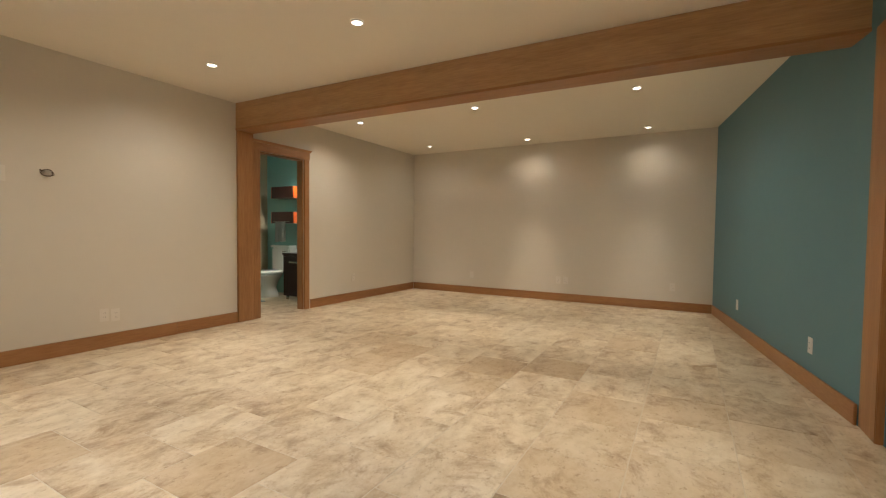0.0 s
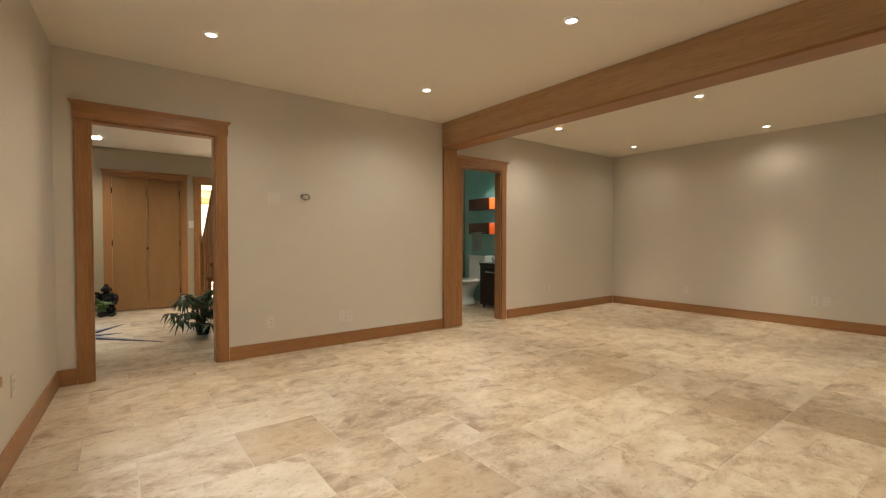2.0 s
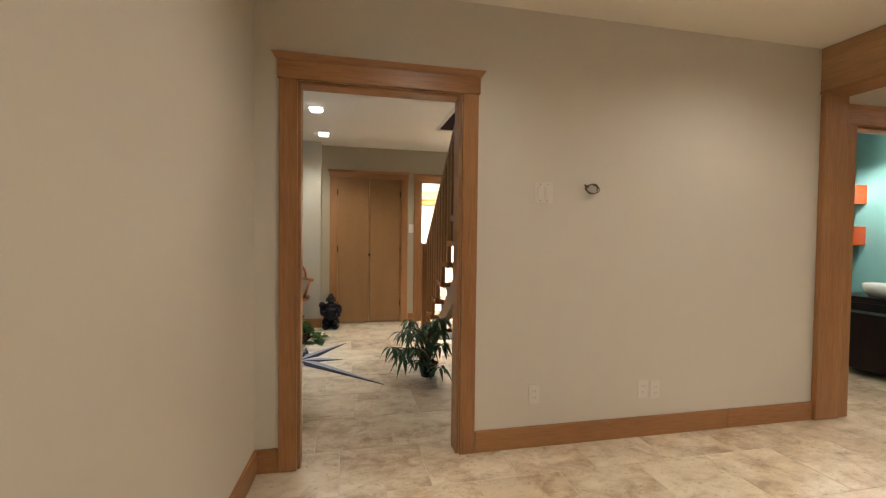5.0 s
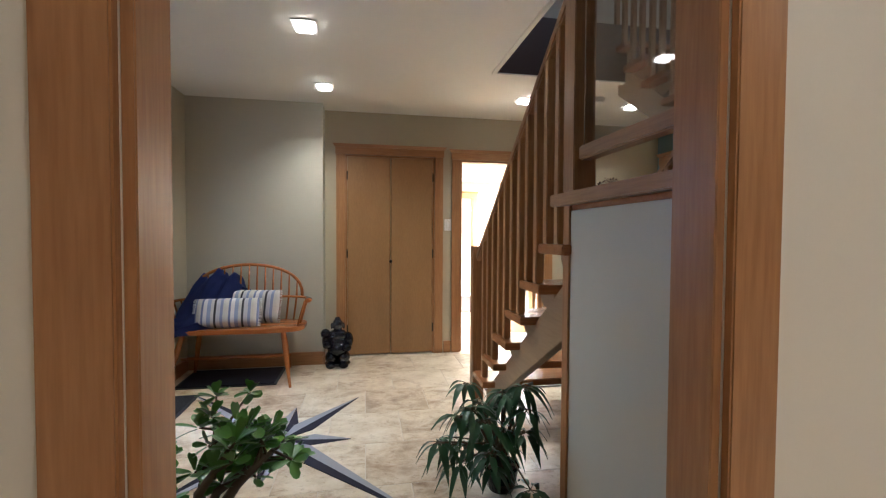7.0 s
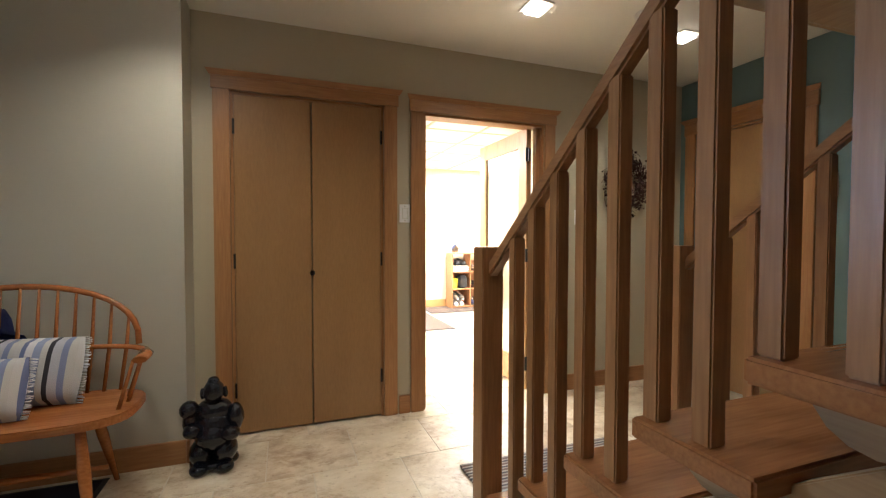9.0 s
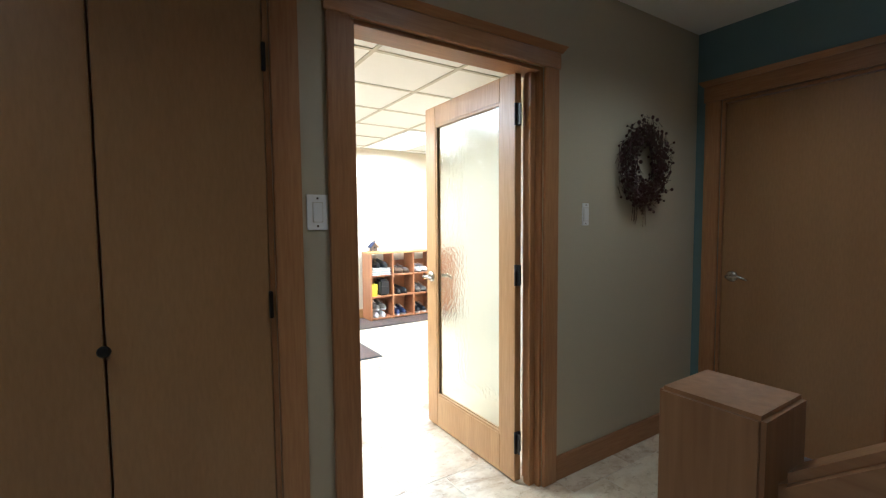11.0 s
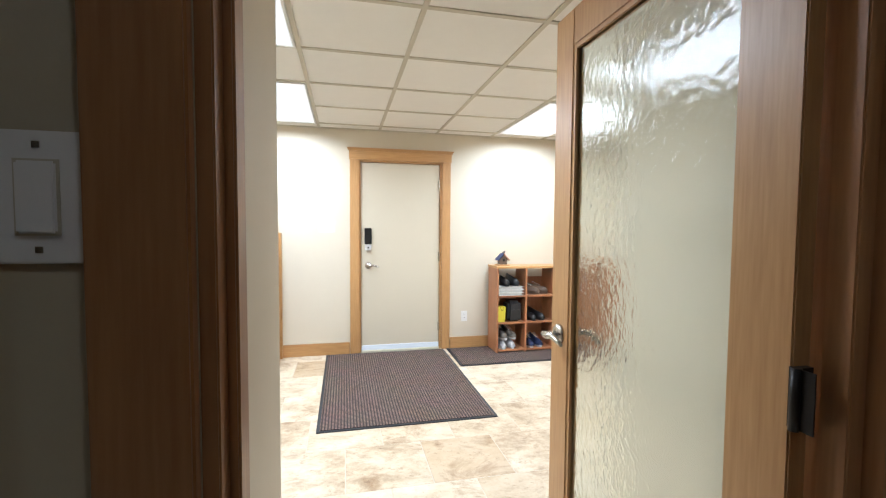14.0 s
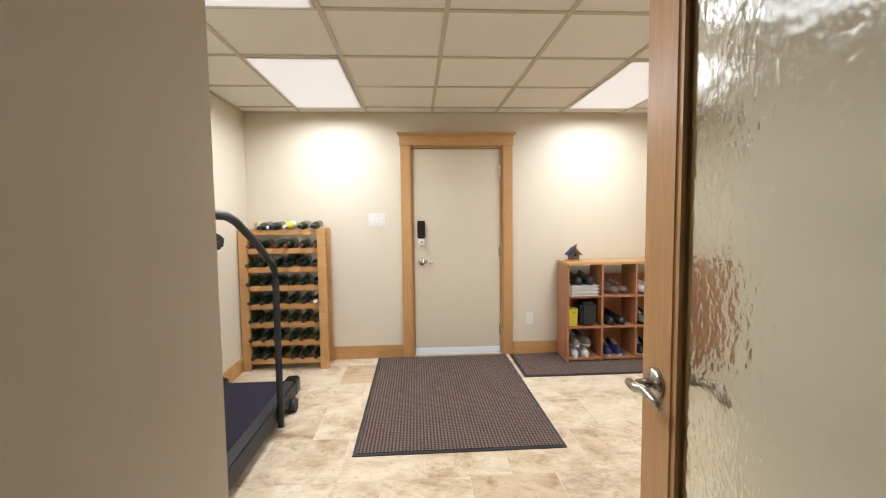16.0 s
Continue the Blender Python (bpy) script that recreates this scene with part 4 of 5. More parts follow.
TILE = tile_mesh(TW, TH)
for row in range(-6, 27):
    y = -3.7185 + TH * row
    key = "big" if y < 0.05 else "foyer" if y < YC + 0.06 else "back"
    joint = 2.05 if key == "big" else 0.309
    lo, hi = {"big": (XW - 0.4, XE + 0.4), "foyer": (XL - 0.6, 5.8), "back": (XB0 - 0.4, XB1 + 0.4)}[key]
    for col in range(-9, 15):
        x = joint + TW * (col + 0.5 + 0.5 * (row % 2))
        if lo < x < hi and not (key == "big" and y < -5.9 and x > 3.5):
            ob = new("tile", TILE)
            ob.parent = floors[key]
            ob.location = Vector((x, y, 0)) - floors[key].location

# floor inlay ---------------------------------------------------------------------
inlay = thing("compass_star_inlay", (-0.2, 2.12, 0), "compass star inlay of dark and grey slate in the floor", "floor inlay")
CX, CY = -0.2, 2.12
TIPS = [(0.44, -0.05), (0.47, 0.66), (0.02, 0.53), (-0.80, 0.90), (-0.42, 0.03), (-0.52, -0.66), (-0.02, -0.52), (0.78, -0.89)]
for k, (tx, ty) in enumerate(TIPS):
    long_tip = k % 2
    for side, material in ((-1, SLATE_D), (1, SLATE_L)):
        a = math.atan2(ty, tx) + side * math.pi / 8
        r = 0.205
        bm = bmesh.new()
        corners = [Vector((CX, CY)), Vector((CX + r * math.cos(a), CY + r * math.sin(a))), Vector((CX + tx, CY + ty))]
        heart = sum(corners, Vector((0, 0))) / 3
        prism(bm, [p + (heart - p).normalized() * (0.006 if i < 2 else 0.02) for i, p in enumerate(corners)], 0.0006, 0.004 if long_tip else 0.0032, "z")
        part("slate_piece", bm, material, inlay)

# mats ------------------------------------------------------------------------------


def waffle(name, c1, c2, pitch):
    m = bpy.data.materials.new(name)
    m.use_nodes = True
    n, l = m.node_tree.nodes, m.node_tree.links
    b = n["Principled BSDF"]
    b.inputs["Roughness"].default_value = 0.95
    tc, ck, ns, mix = n.new("ShaderNodeTexCoord"), n.new("ShaderNodeTexBrick"), n.new("ShaderNodeTexNoise"), n.new("ShaderNodeMix")
    mp = n.new("ShaderNodeMapping")
    mp.inputs["Location"].default_value = (0.003, 0.003, 0.5)
    ck.offset, ck.squash = 0.0, 1.0
    for key, value in (("Scale", 1.0), ("Brick Width", pitch), ("Row Height", pitch), ("Mortar Size", pitch * 0.24), ("Mortar Smooth", 0.2)):
        ck.inputs[key].default_value = value
    ck.inputs["Color1"].default_value = (*c1, 1)
    ck.inputs["Color2"].default_value = (*(0.8 * c for c in c1), 1)
    ck.inputs["Mortar"].default_value = (*c2, 1)
    ns.inputs["Scale"].default_value = 5
    ns.inputs["Detail"].default_value = 6
    mix.data_type, mix.blend_type = "RGBA", "MULTIPLY"
    mix.inputs["Factor"].default_value = 0.35
    l.new(tc.outputs["Object"], mp.inputs["Vector"])
    l.new(mp.outputs[0], ck.inputs["Vector"])
    l.new(tc.outputs["Object"], ns.inputs["Vector"])
    l.new(ck.outputs["Color"], mix.inputs["A"])
    l.new(ns.outputs["Color"], mix.inputs["B"])
    l.new(mix.outputs["Result"], b.inputs["Base Color"])
    bp = n.new("ShaderNodeBump")
    bp.invert = True
    bp.inputs["Strength"].default_value = 0.6
    bp.inputs["Distance"].default_value = 0.004
    l.new(ck.outputs["Fac"], bp.inputs["Height"])
    l.new(bp.outputs[0], b.inputs["Normal"])
    return m


WAFFLE = waffle("waffle_pile", (0.27, 0.18, 0.14), (0.045, 0.03, 0.026), 0.021)
WAFFLE_DARK = waffle("dark_waffle", (0.05, 0.05, 0.06), (0.015, 0.015, 0.02), 0.012)


def floor_mat(x0, y0, x1, y1, label, material, border=0.022):
    t = thing("floor_mat", ((x0 + x1) / 2, (y0 + y1) / 2, 0), label, "mat")
    part("rubber_border", boxes((x0, y0, 0.0005, x1, y1, 0.006)), RUBBER, t, bevel=0.002)
    part("carpet", boxes((x0 + border, y0 + border, 0.0065, x1 - border, y1 - border, 0.0105)), material, t, bevel=0.002)
    return t


floor_mat(1.265, 6.34, 2.513, 8.11, "brown waffle-weave entrance mat with black rubber edge", WAFFLE)
floor_mat(2.545, 7.48, 4.2, 8.11, "brown waffle-weave boot mat under the cubby shelf", WAFFLE)
floor_mat(-1.27, 1.95, -0.95, 3.01, "black ribbed rubber door mat", WAFFLE_DARK)
floor_mat(-1.22, 3.16, -0.42, 3.66, "dark grey flat mat under the bench", SLATE_D)
RUG = stripes("woven_rug", [(0, (0.30, 0.27, 0.24)), (0.2, (0.06, 0.05, 0.06)), (0.45, (0.36, 0.33, 0.29)), (0.7, (0.14, 0.09, 0.08))], "Y", 0.05)
single("woven_rug", boxes((1.26, 2.74, 0.0005, 2.25, 3.17, 0.011)), RUG, "small woven rug with grey and brown stripes", "rug", "", bevel=0.004)

# bench -------------------------------------------------------------------------------
bench = thing("windsor_bench", (-0.73, 3.36, 0), "glossy cherry Windsor bench with a bowed spindle back", "bench")
BX, BY = -0.735, 3.37
bm = bmesh.new()
outline = []
for k in range(36):
    a = 2 * math.pi * k / 36
    c, s = math.cos(a), math.sin(a)
    outline.append((BX + 0.53 * math.copysign(abs(c) ** 0.45, c), BY + 0.23 * math.copysign(abs(s) ** 0.6, s)))
prism(bm, outline, 0.435, 0.472, "z")
part("seat", bm, CHERRY, bench, bevel=0.006)
for x, y, fx_, fy_ in ((-0.42, -0.14, -0.53, -0.21), (0.36, -0.16, 0.44, -0.30), (-0.38, 0.13, -0.46, 0.22), (0.30, 0.14, 0.35, 0.27)):
    bm = bmesh.new()
    a, b = Vector((BX + x, BY + y, 0.44)), Vector((BX + fx_, BY + fy_, 0.0))
    tube(bm, [a.lerp(b, q) for q in (0, 0.15, 0.4, 0.55, 0.75, 1.0)], [0.017, 0.02, 0.023, 0.020, 0.015, 0.011], 10)
    part("leg", bm, CHERRY, bench)
bm = bmesh.new()
tube(bm, [(BX - 0.49, BY, 0.19), (BX, BY, 0.19), (BX + 0.40, BY, 0.19)], [0.011, 0.015, 0.011], 8)
part("stretcher", bm, CHERRY, bench)


def arm_at(q):
    """The U-shaped arm rail, q from 0 at one end to 1 at the other."""
    a = math.pi * (1.0 - q)
    return Vector((BX + 0.56 * math.copysign(abs(math.cos(a)) ** 0.5, math.cos(a)), BY - 0.13 + 0.34 * math.sin(a) ** 0.7 if 0 < q < 1 else BY - 0.13, 0.685))


bm = bmesh.new()
tube(bm, [arm_at(k / 24) for k in range(25)], [0.03] * 3 + [0.022] * 19 + [0.03] * 3, 8, 0.5)
part("arm_rail", bm, CHERRY, bench)
bow = [Vector((BX + 0.47 * math.cos(math.pi * (1 - k / 20)), BY + 0.205 + 0.05 * math.sin(math.pi * k / 20), 0.685 + 0.29 * math.sin(math.pi * k / 20) ** 0.8 if 0 < k < 20 else 0.685)) for k in range(21)]
bm = bmesh.new()
tube(bm, bow, 0.014, 8)
part("back_bow", bm, CHERRY, bench)
for k in range(13):
    x = BX - 0.42 + 0.07 * k
    h = 0.685 + 0.29 * max(0.05, 1 - ((x - BX) / 0.47) ** 2) ** 0.4
    bm = bmesh.new()
    tube(bm, [(BX + (x - BX) * 0.94, BY + 0.19, 0.47), (x, BY + 0.205, 0.68), (x, BY + 0.25, h)], [0.008, 0.009, 0.006], 7)
    part("spindle", bm, CHERRY, bench)
for side in (-1, 1):
    for k, (dx, dy) in enumerate(((0.50, -0.10), (0.51, 0.0), (0.49, 0.09))):
        bm = bmesh.new()
        q = Vector((BX + side * dx * 1.06, BY + dy, 0.68))
        tube(bm, [(BX + side * (dx - 0.03), BY + dy * 0.9, 0.47), q], [0.009, 0.007], 7)
        part("arm_spindle", bm, CHERRY, bench)
PILLOW = stripes("striped_cotton", [(0, (0.50, 0.48, 0.45)), (0.10, (0.14, 0.16, 0.28)), (0.18, (0.60, 0.58, 0.58)), (0.32, (0.26, 0.30, 0.44)), (0.46, (0.50, 0.48, 0.45)), (0.57, (0.03, 0.028, 0.035)), (0.65, (0.42, 0.41, 0.45)), (0.8, (0.20, 0.23, 0.36)), (0.9, (0.48, 0.46, 0.42))], "X", 0.21)


def cushion(x, y, z, w, h, yaw, lean, label):
    bm = bmesh.new()
    n = 12
    grid = {}
    for side in (-1, 1):
        for i in range(n + 1):
            for j in range(n + 1):
                u, v = 2 * i / n - 1, 2 * j / n - 1
                puff = max(0.0, (1 - u ** 4) * (1 - v ** 4)) ** 0.6
                grid[side, i, j] = bm.verts.new((u * w / 2 * (1 - 0.04 * v * v), side * (0.004 + 0.075 * puff), (v * 0.5 + 0.5) * h))
    for side in (-1, 1):
        for i in range(n):
            for j in range(n):
                q = [grid[side, i, j], grid[side, i + 1, j], grid[side, i + 1, j + 1], grid[side, i, j + 1]]
                bm.faces.new(q if side < 0 else q[::-1]).smooth = True
    bmesh.ops.remove_doubles(bm, verts=bm.verts[:], dist=0.0001)
    fr = bmesh.new()
    for side in (-1, 1):
        for k in range(40):
            z0 = h * (k + random.uniform(0.1, 0.9)) / 40
            tube(fr, [(side * w / 2 * 0.96, 0, z0), (side * (w / 2 + random.uniform(0.012, 0.022)), random.uniform(-0.008, 0.008), z0 + random.uniform(-0.006, 0.006))], 0.0022, 4)
    t = thing("pillow", (0, 0, 0), label, "pillow", "pillows on the bench")
    part("cover", bm, PILLOW, t)
    part("fringe", fr, PAPER, t, "off-white fringe")
    t.matrix_basis = pose(x, y, z, lean, 0, yaw)
    return t


cushion(-0.83, 3.25, 0.475, 0.50, 0.25, 4, -24, "blue, grey and cream striped lumbar pillow with fringe")
cushion(-0.68, 3.44, 0.475, 0.46, 0.29, -8, -18, "blue and cream striped pillow with fringed ends")
# throw gathered over the arm and the corner of the seat
def throw_at(u, v):
    """u runs along the throw from the hanging front end over the back, v across it."""
    spine = [Vector(p) for p in ((-1.30, 3.16, 0.36), (-1.27, 3.15, 0.46), (-1.18, 3.18, 0.505), (-1.10, 3.28, 0.57), (-1.06, 3.40, 0.70), (-1.03, 3.50, 0.82), (-0.98, 3.59, 0.91), (-0.93, 3.67, 0.86), (-0.92, 3.685, 0.66))]
    q = u * (len(spine) - 1)
    i = min(int(q), len(spine) - 2)
    p = spine[i].lerp(spine[i + 1], q - i)
    half = 0.07 + 0.13 * min(1.0, 2.2 * u)
    fold = 0.030 * math.sin(v * 9.0 + 3.0 * u) + 0.016 * math.sin(v * 19.0 - 5.0 * u) + 0.02 * noise.noise(Vector((v * 3, u * 6, 4.0)))
    side = v * half
    sag = 0.11 * v * v * min(1.0, 1.5 * u)
    return Vector((p.x + side, min(p.y - 0.10 * side + 0.3 * fold, 3.695), max(p.z + fold - sag, 0.33)))


bm = bmesh.new()
NU, NV = 44, 26
cloth = [[bm.verts.new(throw_at(i / NU, 2 * j / NV - 1)) for j in range(NV + 1)] for i in range(NU + 1)]
for i in range(NU):
    for j in range(NV):
        bm.faces.new((cloth[i][j], cloth[i + 1][j], cloth[i + 1][j + 1], cloth[i][j + 1])).smooth = True
bmesh.ops.solidify(bm, geom=bm.faces[:], thickness=0.014)
throw = thing("throw_blanket", (-1.05, 3.35, 0.47), "crumpled navy blue knitted throw on the bench arm", "blanket")
part("fabric", bm, BLUE, throw)
bm = bmesh.new()
for k in range(22):
    p = throw_at(0, 2 * k / 21 - 1)
    tube(bm, [p, p + Vector((random.uniform(-0.01, 0.01), -0.008, -0.05 - random.uniform(0, 0.03)))], 0.004, 5)
part("fringe", bm, BLUE, throw)

# statue -------------------------------------------------------------------------------
bm = bmesh.new()
for c, r in (((0, 0, 0.03), (0.12, 0.10, 0.032)), ((-0.055, -0.02, 0.09), (0.06, 0.085, 0.07)), ((0.055, -0.02, 0.09), (0.06, 0.085, 0.07)), ((0, 0, 0.20), (0.105, 0.09, 0.11)), ((0, -0.03, 0.17), (0.085, 0.085, 0.08)),
             ((0, 0.005, 0.29), (0.095, 0.07, 0.065)), ((-0.105, -0.01, 0.25), (0.04, 0.05, 0.075)), ((0.105, -0.01, 0.25), (0.04, 0.05, 0.075)), ((-0.09, -0.06, 0.22), (0.045, 0.05, 0.04)), ((0.085, -0.07, 0.19), (0.045, 0.05, 0.04)),
             ((-0.11, -0.03, 0.32), (0.045, 0.045, 0.045)), ((0, -0.005, 0.395), (0.052, 0.055, 0.06)), ((0, 0.0, 0.447), (0.03, 0.03, 0.025)), ((-0.055, 0, 0.385), (0.012, 0.015, 0.03)), ((0.055, 0, 0.385), (0.012, 0.015, 0.03)),
             ((-0.06, -0.09, 0.03), (0.045, 0.05, 0.03)), ((0.06, -0.09, 0.03), (0.045, 0.05, 0.03))):
    blob(bm, (0.05 + c[0], 3.63 + c[1], c[2]), r, 16)
for v in bm.verts:
    v.co += Vector((1, 1, 0)) * noise.noise(v.co * 30) * 0.004
    v.co.z = max(v.co.z, 0.001)
single("statue", bm, BLACKGLOSS, "glossy black glazed seated figure on the floor", "statue", "")

# plants --------------------------------------------------------------------------------


def leaf_mesh(bm, at, way, length, width, droop=0.2, blunt=0.0):
    way = way.normalized()
    side = way.cross(Vector((0, 0, 1)))
    side = side.normalized() if side.length > 0.01 else Vector((1, 0, 0))
    side = (side + Vector((0, 0, random.uniform(-0.5, 0.5)))).normalized()
    mid, lft, rgt = [], [], []
    for k in range(5):
        q = k / 4
        p = at + way * length * q + Vector((0, 0, -droop * length * q * q))
        w = width * math.sin(math.pi * (0.12 + 0.88 * q) ** 0.8) * 0.5 if k < 4 else 0.0005 + width * 0.5 * blunt
        if blunt:
            w = width * 0.5 * (0.3, 0.62, 0.92, 1.0, blunt)[k]
        mid.append(bm.verts.new(p + Vector((0, 0, -0.12 * width))))
        lft.append(bm.verts.new(p + side * w))
        rgt.append(bm.verts.new(p - side * w))
    for k in range(4):
        bm.faces.new((mid[k], mid[k + 1], lft[k + 1], lft[k])).smooth = True
        bm.faces.new((rgt[k], rgt[k + 1], mid[k + 1], mid[k])).smooth = True


rnd = random.Random(5)


def pot(x, y, r, h, material, t):
    bm = bmesh.new()
    lathe(bm, [(r * 0.72, 0.001), (r * 0.92, h * 0.6), (r, h * 0.93), (r * 1.06, h * 0.95), (r * 1.06, h), (r * 0.9, h), (r * 0.88, h * 0.9)], x, y, 24)
    part("pot", bm, material, t)
    bm = bmesh.new()
    lathe(bm, [(r * 0.87, h * 0.86), (r * 0.86, h * 0.91)], x, y, 20)
    part("soil", bm, SOIL, t)


jade = thing("jade_plant", (-0.25, 0.97, 0), "bushy jade plant with thick glossy green leaves in a pot", "plant")
pot(-0.28, 0.95, 0.15, 0.22, TERRA, jade)
stems, leaves = bmesh.new(), bmesh.new()
base = Vector((-0.28, 0.95, 0.19))
for b in range(11):
    a = 2 * math.pi * b / 11 + rnd.uniform(-0.3, 0.3)
    reach = rnd.uniform(0.10, 0.33)
    top = base + Vector((math.cos(a) * reach, math.sin(a) * reach * 0.8, rnd.uniform(0.18, 0.44) - 0.30 * reach))
    kn = base.lerp(top, 0.45) + Vector((rnd.uniform(-0.03, 0.03), rnd.uniform(-0.03, 0.03), 0.05))
    tube(stems, [base + Vector((math.cos(a) * 0.02, math.sin(a) * 0.02, 0)), kn, top], [0.024, 0.016, 0.008], 8)
    for tw in range(6):
        tip = top + Vector((rnd.uniform(-0.09, 0.09), rnd.uniform(-0.09, 0.09), rnd.uniform(-0.06, 0.07)))
        tube(stems, [kn.lerp(top, rnd.uniform(0.4, 1)), tip], [0.006, 0.004], 5)
        for lf in range(9):
            w = Vector((rnd.uniform(-1, 1), rnd.uniform(-1, 1), rnd.uniform(-0.1, 1)))
            leaf_mesh(leaves, tip + w * 0.012, w, rnd.uniform(0.05, 0.078), rnd.uniform(0.032, 0.046), 0.15, 0.55)
part("stem", stems, BARK, jade)
part("foliage", leaves, LEAF, jade)

umb = thing("umbrella_plant", (0.95, 1.40, 0), "low umbrella plant with drooping dark green leaflets in a pot", "plant")
pot(0.97, 1.42, 0.085, 0.12, GREENPOT, umb)
stems, leaves = bmesh.new(), bmesh.new()
base = Vector((0.97, 1.42, 0.11))
for b in range(26):
    a = rnd.uniform(0, 2 * math.pi)
    reach = rnd.uniform(0.05, 0.31)
    top = base + Vector((math.cos(a) * reach - 0.05, math.sin(a) * reach, rnd.uniform(0.0, 0.42)))
    top.x = min(top.x, 1.08)
    tube(stems, [base, base.lerp(top, 0.5) + Vector((0, 0, 0.06)), top], [0.008, 0.006, 0.003], 6)
    for lf in range(8):
        c = 2 * math.pi * lf / 8 + rnd.uniform(-0.2, 0.2)
        w = Vector((math.cos(c), math.sin(c), rnd.uniform(-0.35, 0.25)))
        q = top + w * 0.03
        tube(stems, [top, q], 0.0018, 4)
        leaf_mesh(leaves, q, w, rnd.uniform(0.075, 0.12), rnd.uniform(0.028, 0.042), rnd.uniform(0.6, 1.3))
part("stem", stems, BARK, umb)
part("foliage", leaves, LEAFD, umb)

table = thing("low_bench", (-1.0, 1.25, 0), "low orange-stained wooden bench by the front door", "bench")
part("top", boxes((-1.27, 0.75, 0.415, -0.73, 1.69, 0.45)), CHERRY, table, bevel=0.006)
for x in (-1.22, -0.80):
    for y in (0.81, 1.62):
        part("leg", boxes((x - 0.022, y - 0.022, 0.0, x + 0.022, y + 0.022, 0.415)), CHERRY, table, bevel=0.003)

# small wall things ----------------------------------------------------------------------


def plate(kind, at, out, w, h, label, rockers=1, sockets=0, cover=None):
    """A cover plate on a wall at its centre; out is the wall's normal."""
    t = thing(kind, at, label, kind.replace("_", " "))
    o = Vector(out)
    s = Vector((0, 0, 1)).cross(o)
    p = Vector(at)

    def slab(bm, u, v, du, dv, d0, d1):
        vs = [bm.verts.new(p + s * (u + a * du) + Vector((0, 0, v + b * dv)) + o * d) for d in (d0, d1) for a, b in ((-0.5, -0.5), (0.5, -0.5), (0.5, 0.5), (-0.5, 0.5))]
        for q in ((3, 2, 1, 0), (4, 5, 6, 7), (0, 1, 5, 4), (1, 2, 6, 5), (2, 3, 7, 6), (3, 0, 4, 7)):
            bm.faces.new([vs[i] for i in q])
        return bm
    part("cover_plate", slab(bmesh.new(), 0, 0, w, h, 0.0008, 0.006), cover or WHITE, t, bevel=0.0015)
    for k in range(rockers):
        u = (k - (rockers - 1) / 2) * 0.046
        part("rocker_frame", slab(bmesh.new(), u, 0, 0.036, 0.070, 0.0062, 0.0075), cover or TBAR, t)
        part("rocker", slab(bmesh.new(), u, 0, 0.032, 0.066, 0.0063, 0.011), cover or WHITE, t, bevel=0.002)
        for v in (-0.048, 0.048):
            part("screw", slab(bmesh.new(), u, v, 0.006, 0.006, 0.0062, 0.0072), NICKEL, t)
    for k in range(sockets):
        v = 0.019 if k else -0.019
        soc = part("socket", slab(bmesh.new(), 0, v, 0.034, 0.028, 0.0062, 0.009), cover or WHITE, t, bevel=0.002)
        part("slots", slab(slab(bmesh.new(), -0.007, v, 0.002, 0.009, 0.0091, 0.0094), 0.007, v, 0.002, 0.009, 0.0091, 0.0094), BLACKMETAL, soc)
    return t


IVORY = mat("ivory_plastic", (0.71, 0.66, 0.585), 0.4, vary=0.01)
plate("light_switch", (1.175, YC, 1.365), (0, -1, 0), 0.074, 0.122, "white rocker light switch on the sage wall")
plate("dimmer_switch", (2.575, YC, 1.362), (0, -1, 0), 0.05, 0.115, "narrow white dimmer switch beside the doorway")
plate("light_switch", (XL, 3.36, 1.372), (1, 0, 0), 0.116, 0.122, "double white light switch beside the front door", 2)
plate("light_switch", (1.385, 0, 1.51), (0, -1, 0), 0.116, 0.122, "double cream light switch on the cream wall", 2, 0, IVORY)
plate("light_switch", (1.278, YN, 1.345), (0, -1, 0), 0.16, 0.122, "triple white light switch beside the exterior door", 3)
for x, z in ((1.345, 0.315), (2.08, 0.30), (2.17, 0.29), (5.47, 0.365)):
    plate("wall_outlet", (x, 0, z), (0, -1, 0), 0.07, 0.115, "cream wall outlet above the baseboard", 0, 2, IVORY)
for y in (-1.25, -2.8, -2.92, -4.44):
    plate("wall_outlet", (XE, y, 0.335), (-1, 0, 0), 0.07, 0.115, "cream wall outlet above the baseboard", 0, 2, IVORY)
plate("wall_outlet", (XW, -1.306, 0.38), (1, 0, 0), 0.07, 0.115, "cream wall outlet above the baseboard", 0, 2, IVORY)
nt = Vector((-0.62, 4.11, 0)).normalized()
for k in ((5.986, -5.120, 0.312), (4.112, -5.402, 0.310)):
    plate("wall_outlet", k, nt, 0.07, 0.115, "white outlet plate on the teal wall", 0, 2)
plate("wall_outlet", (2.755, YN, 0.355), (0, -1, 0), 0.07, 0.115, "white wall outlet beside the door casing", 0, 2)
plate("wall_outlet", (XB0, 7.45, 0.37), (1, 0, 0), 0.07, 0.115, "white wall outlet near the bottle rack", 0, 2)
bm = bmesh.new()
tube(bm, [(1.69 + (0.038 + 0.006 * math.sin(k * 0.9)) * math.cos(k * 0.33) , -0.012 - 0.0006 * k, 1.54 + 0.028 * math.sin(k * 0.33)) for k in range(46)], 0.0035, 6)
tube(bm, [(1.655, 0.0, 1.565), (1.65, -0.012, 1.562), (1.66, -0.018, 1.55)], 0.006, 8)
cable = single("coiled_cable", bm, SHOEBROWN, "short coil of brown cable sticking out of the wall", "cable", "")
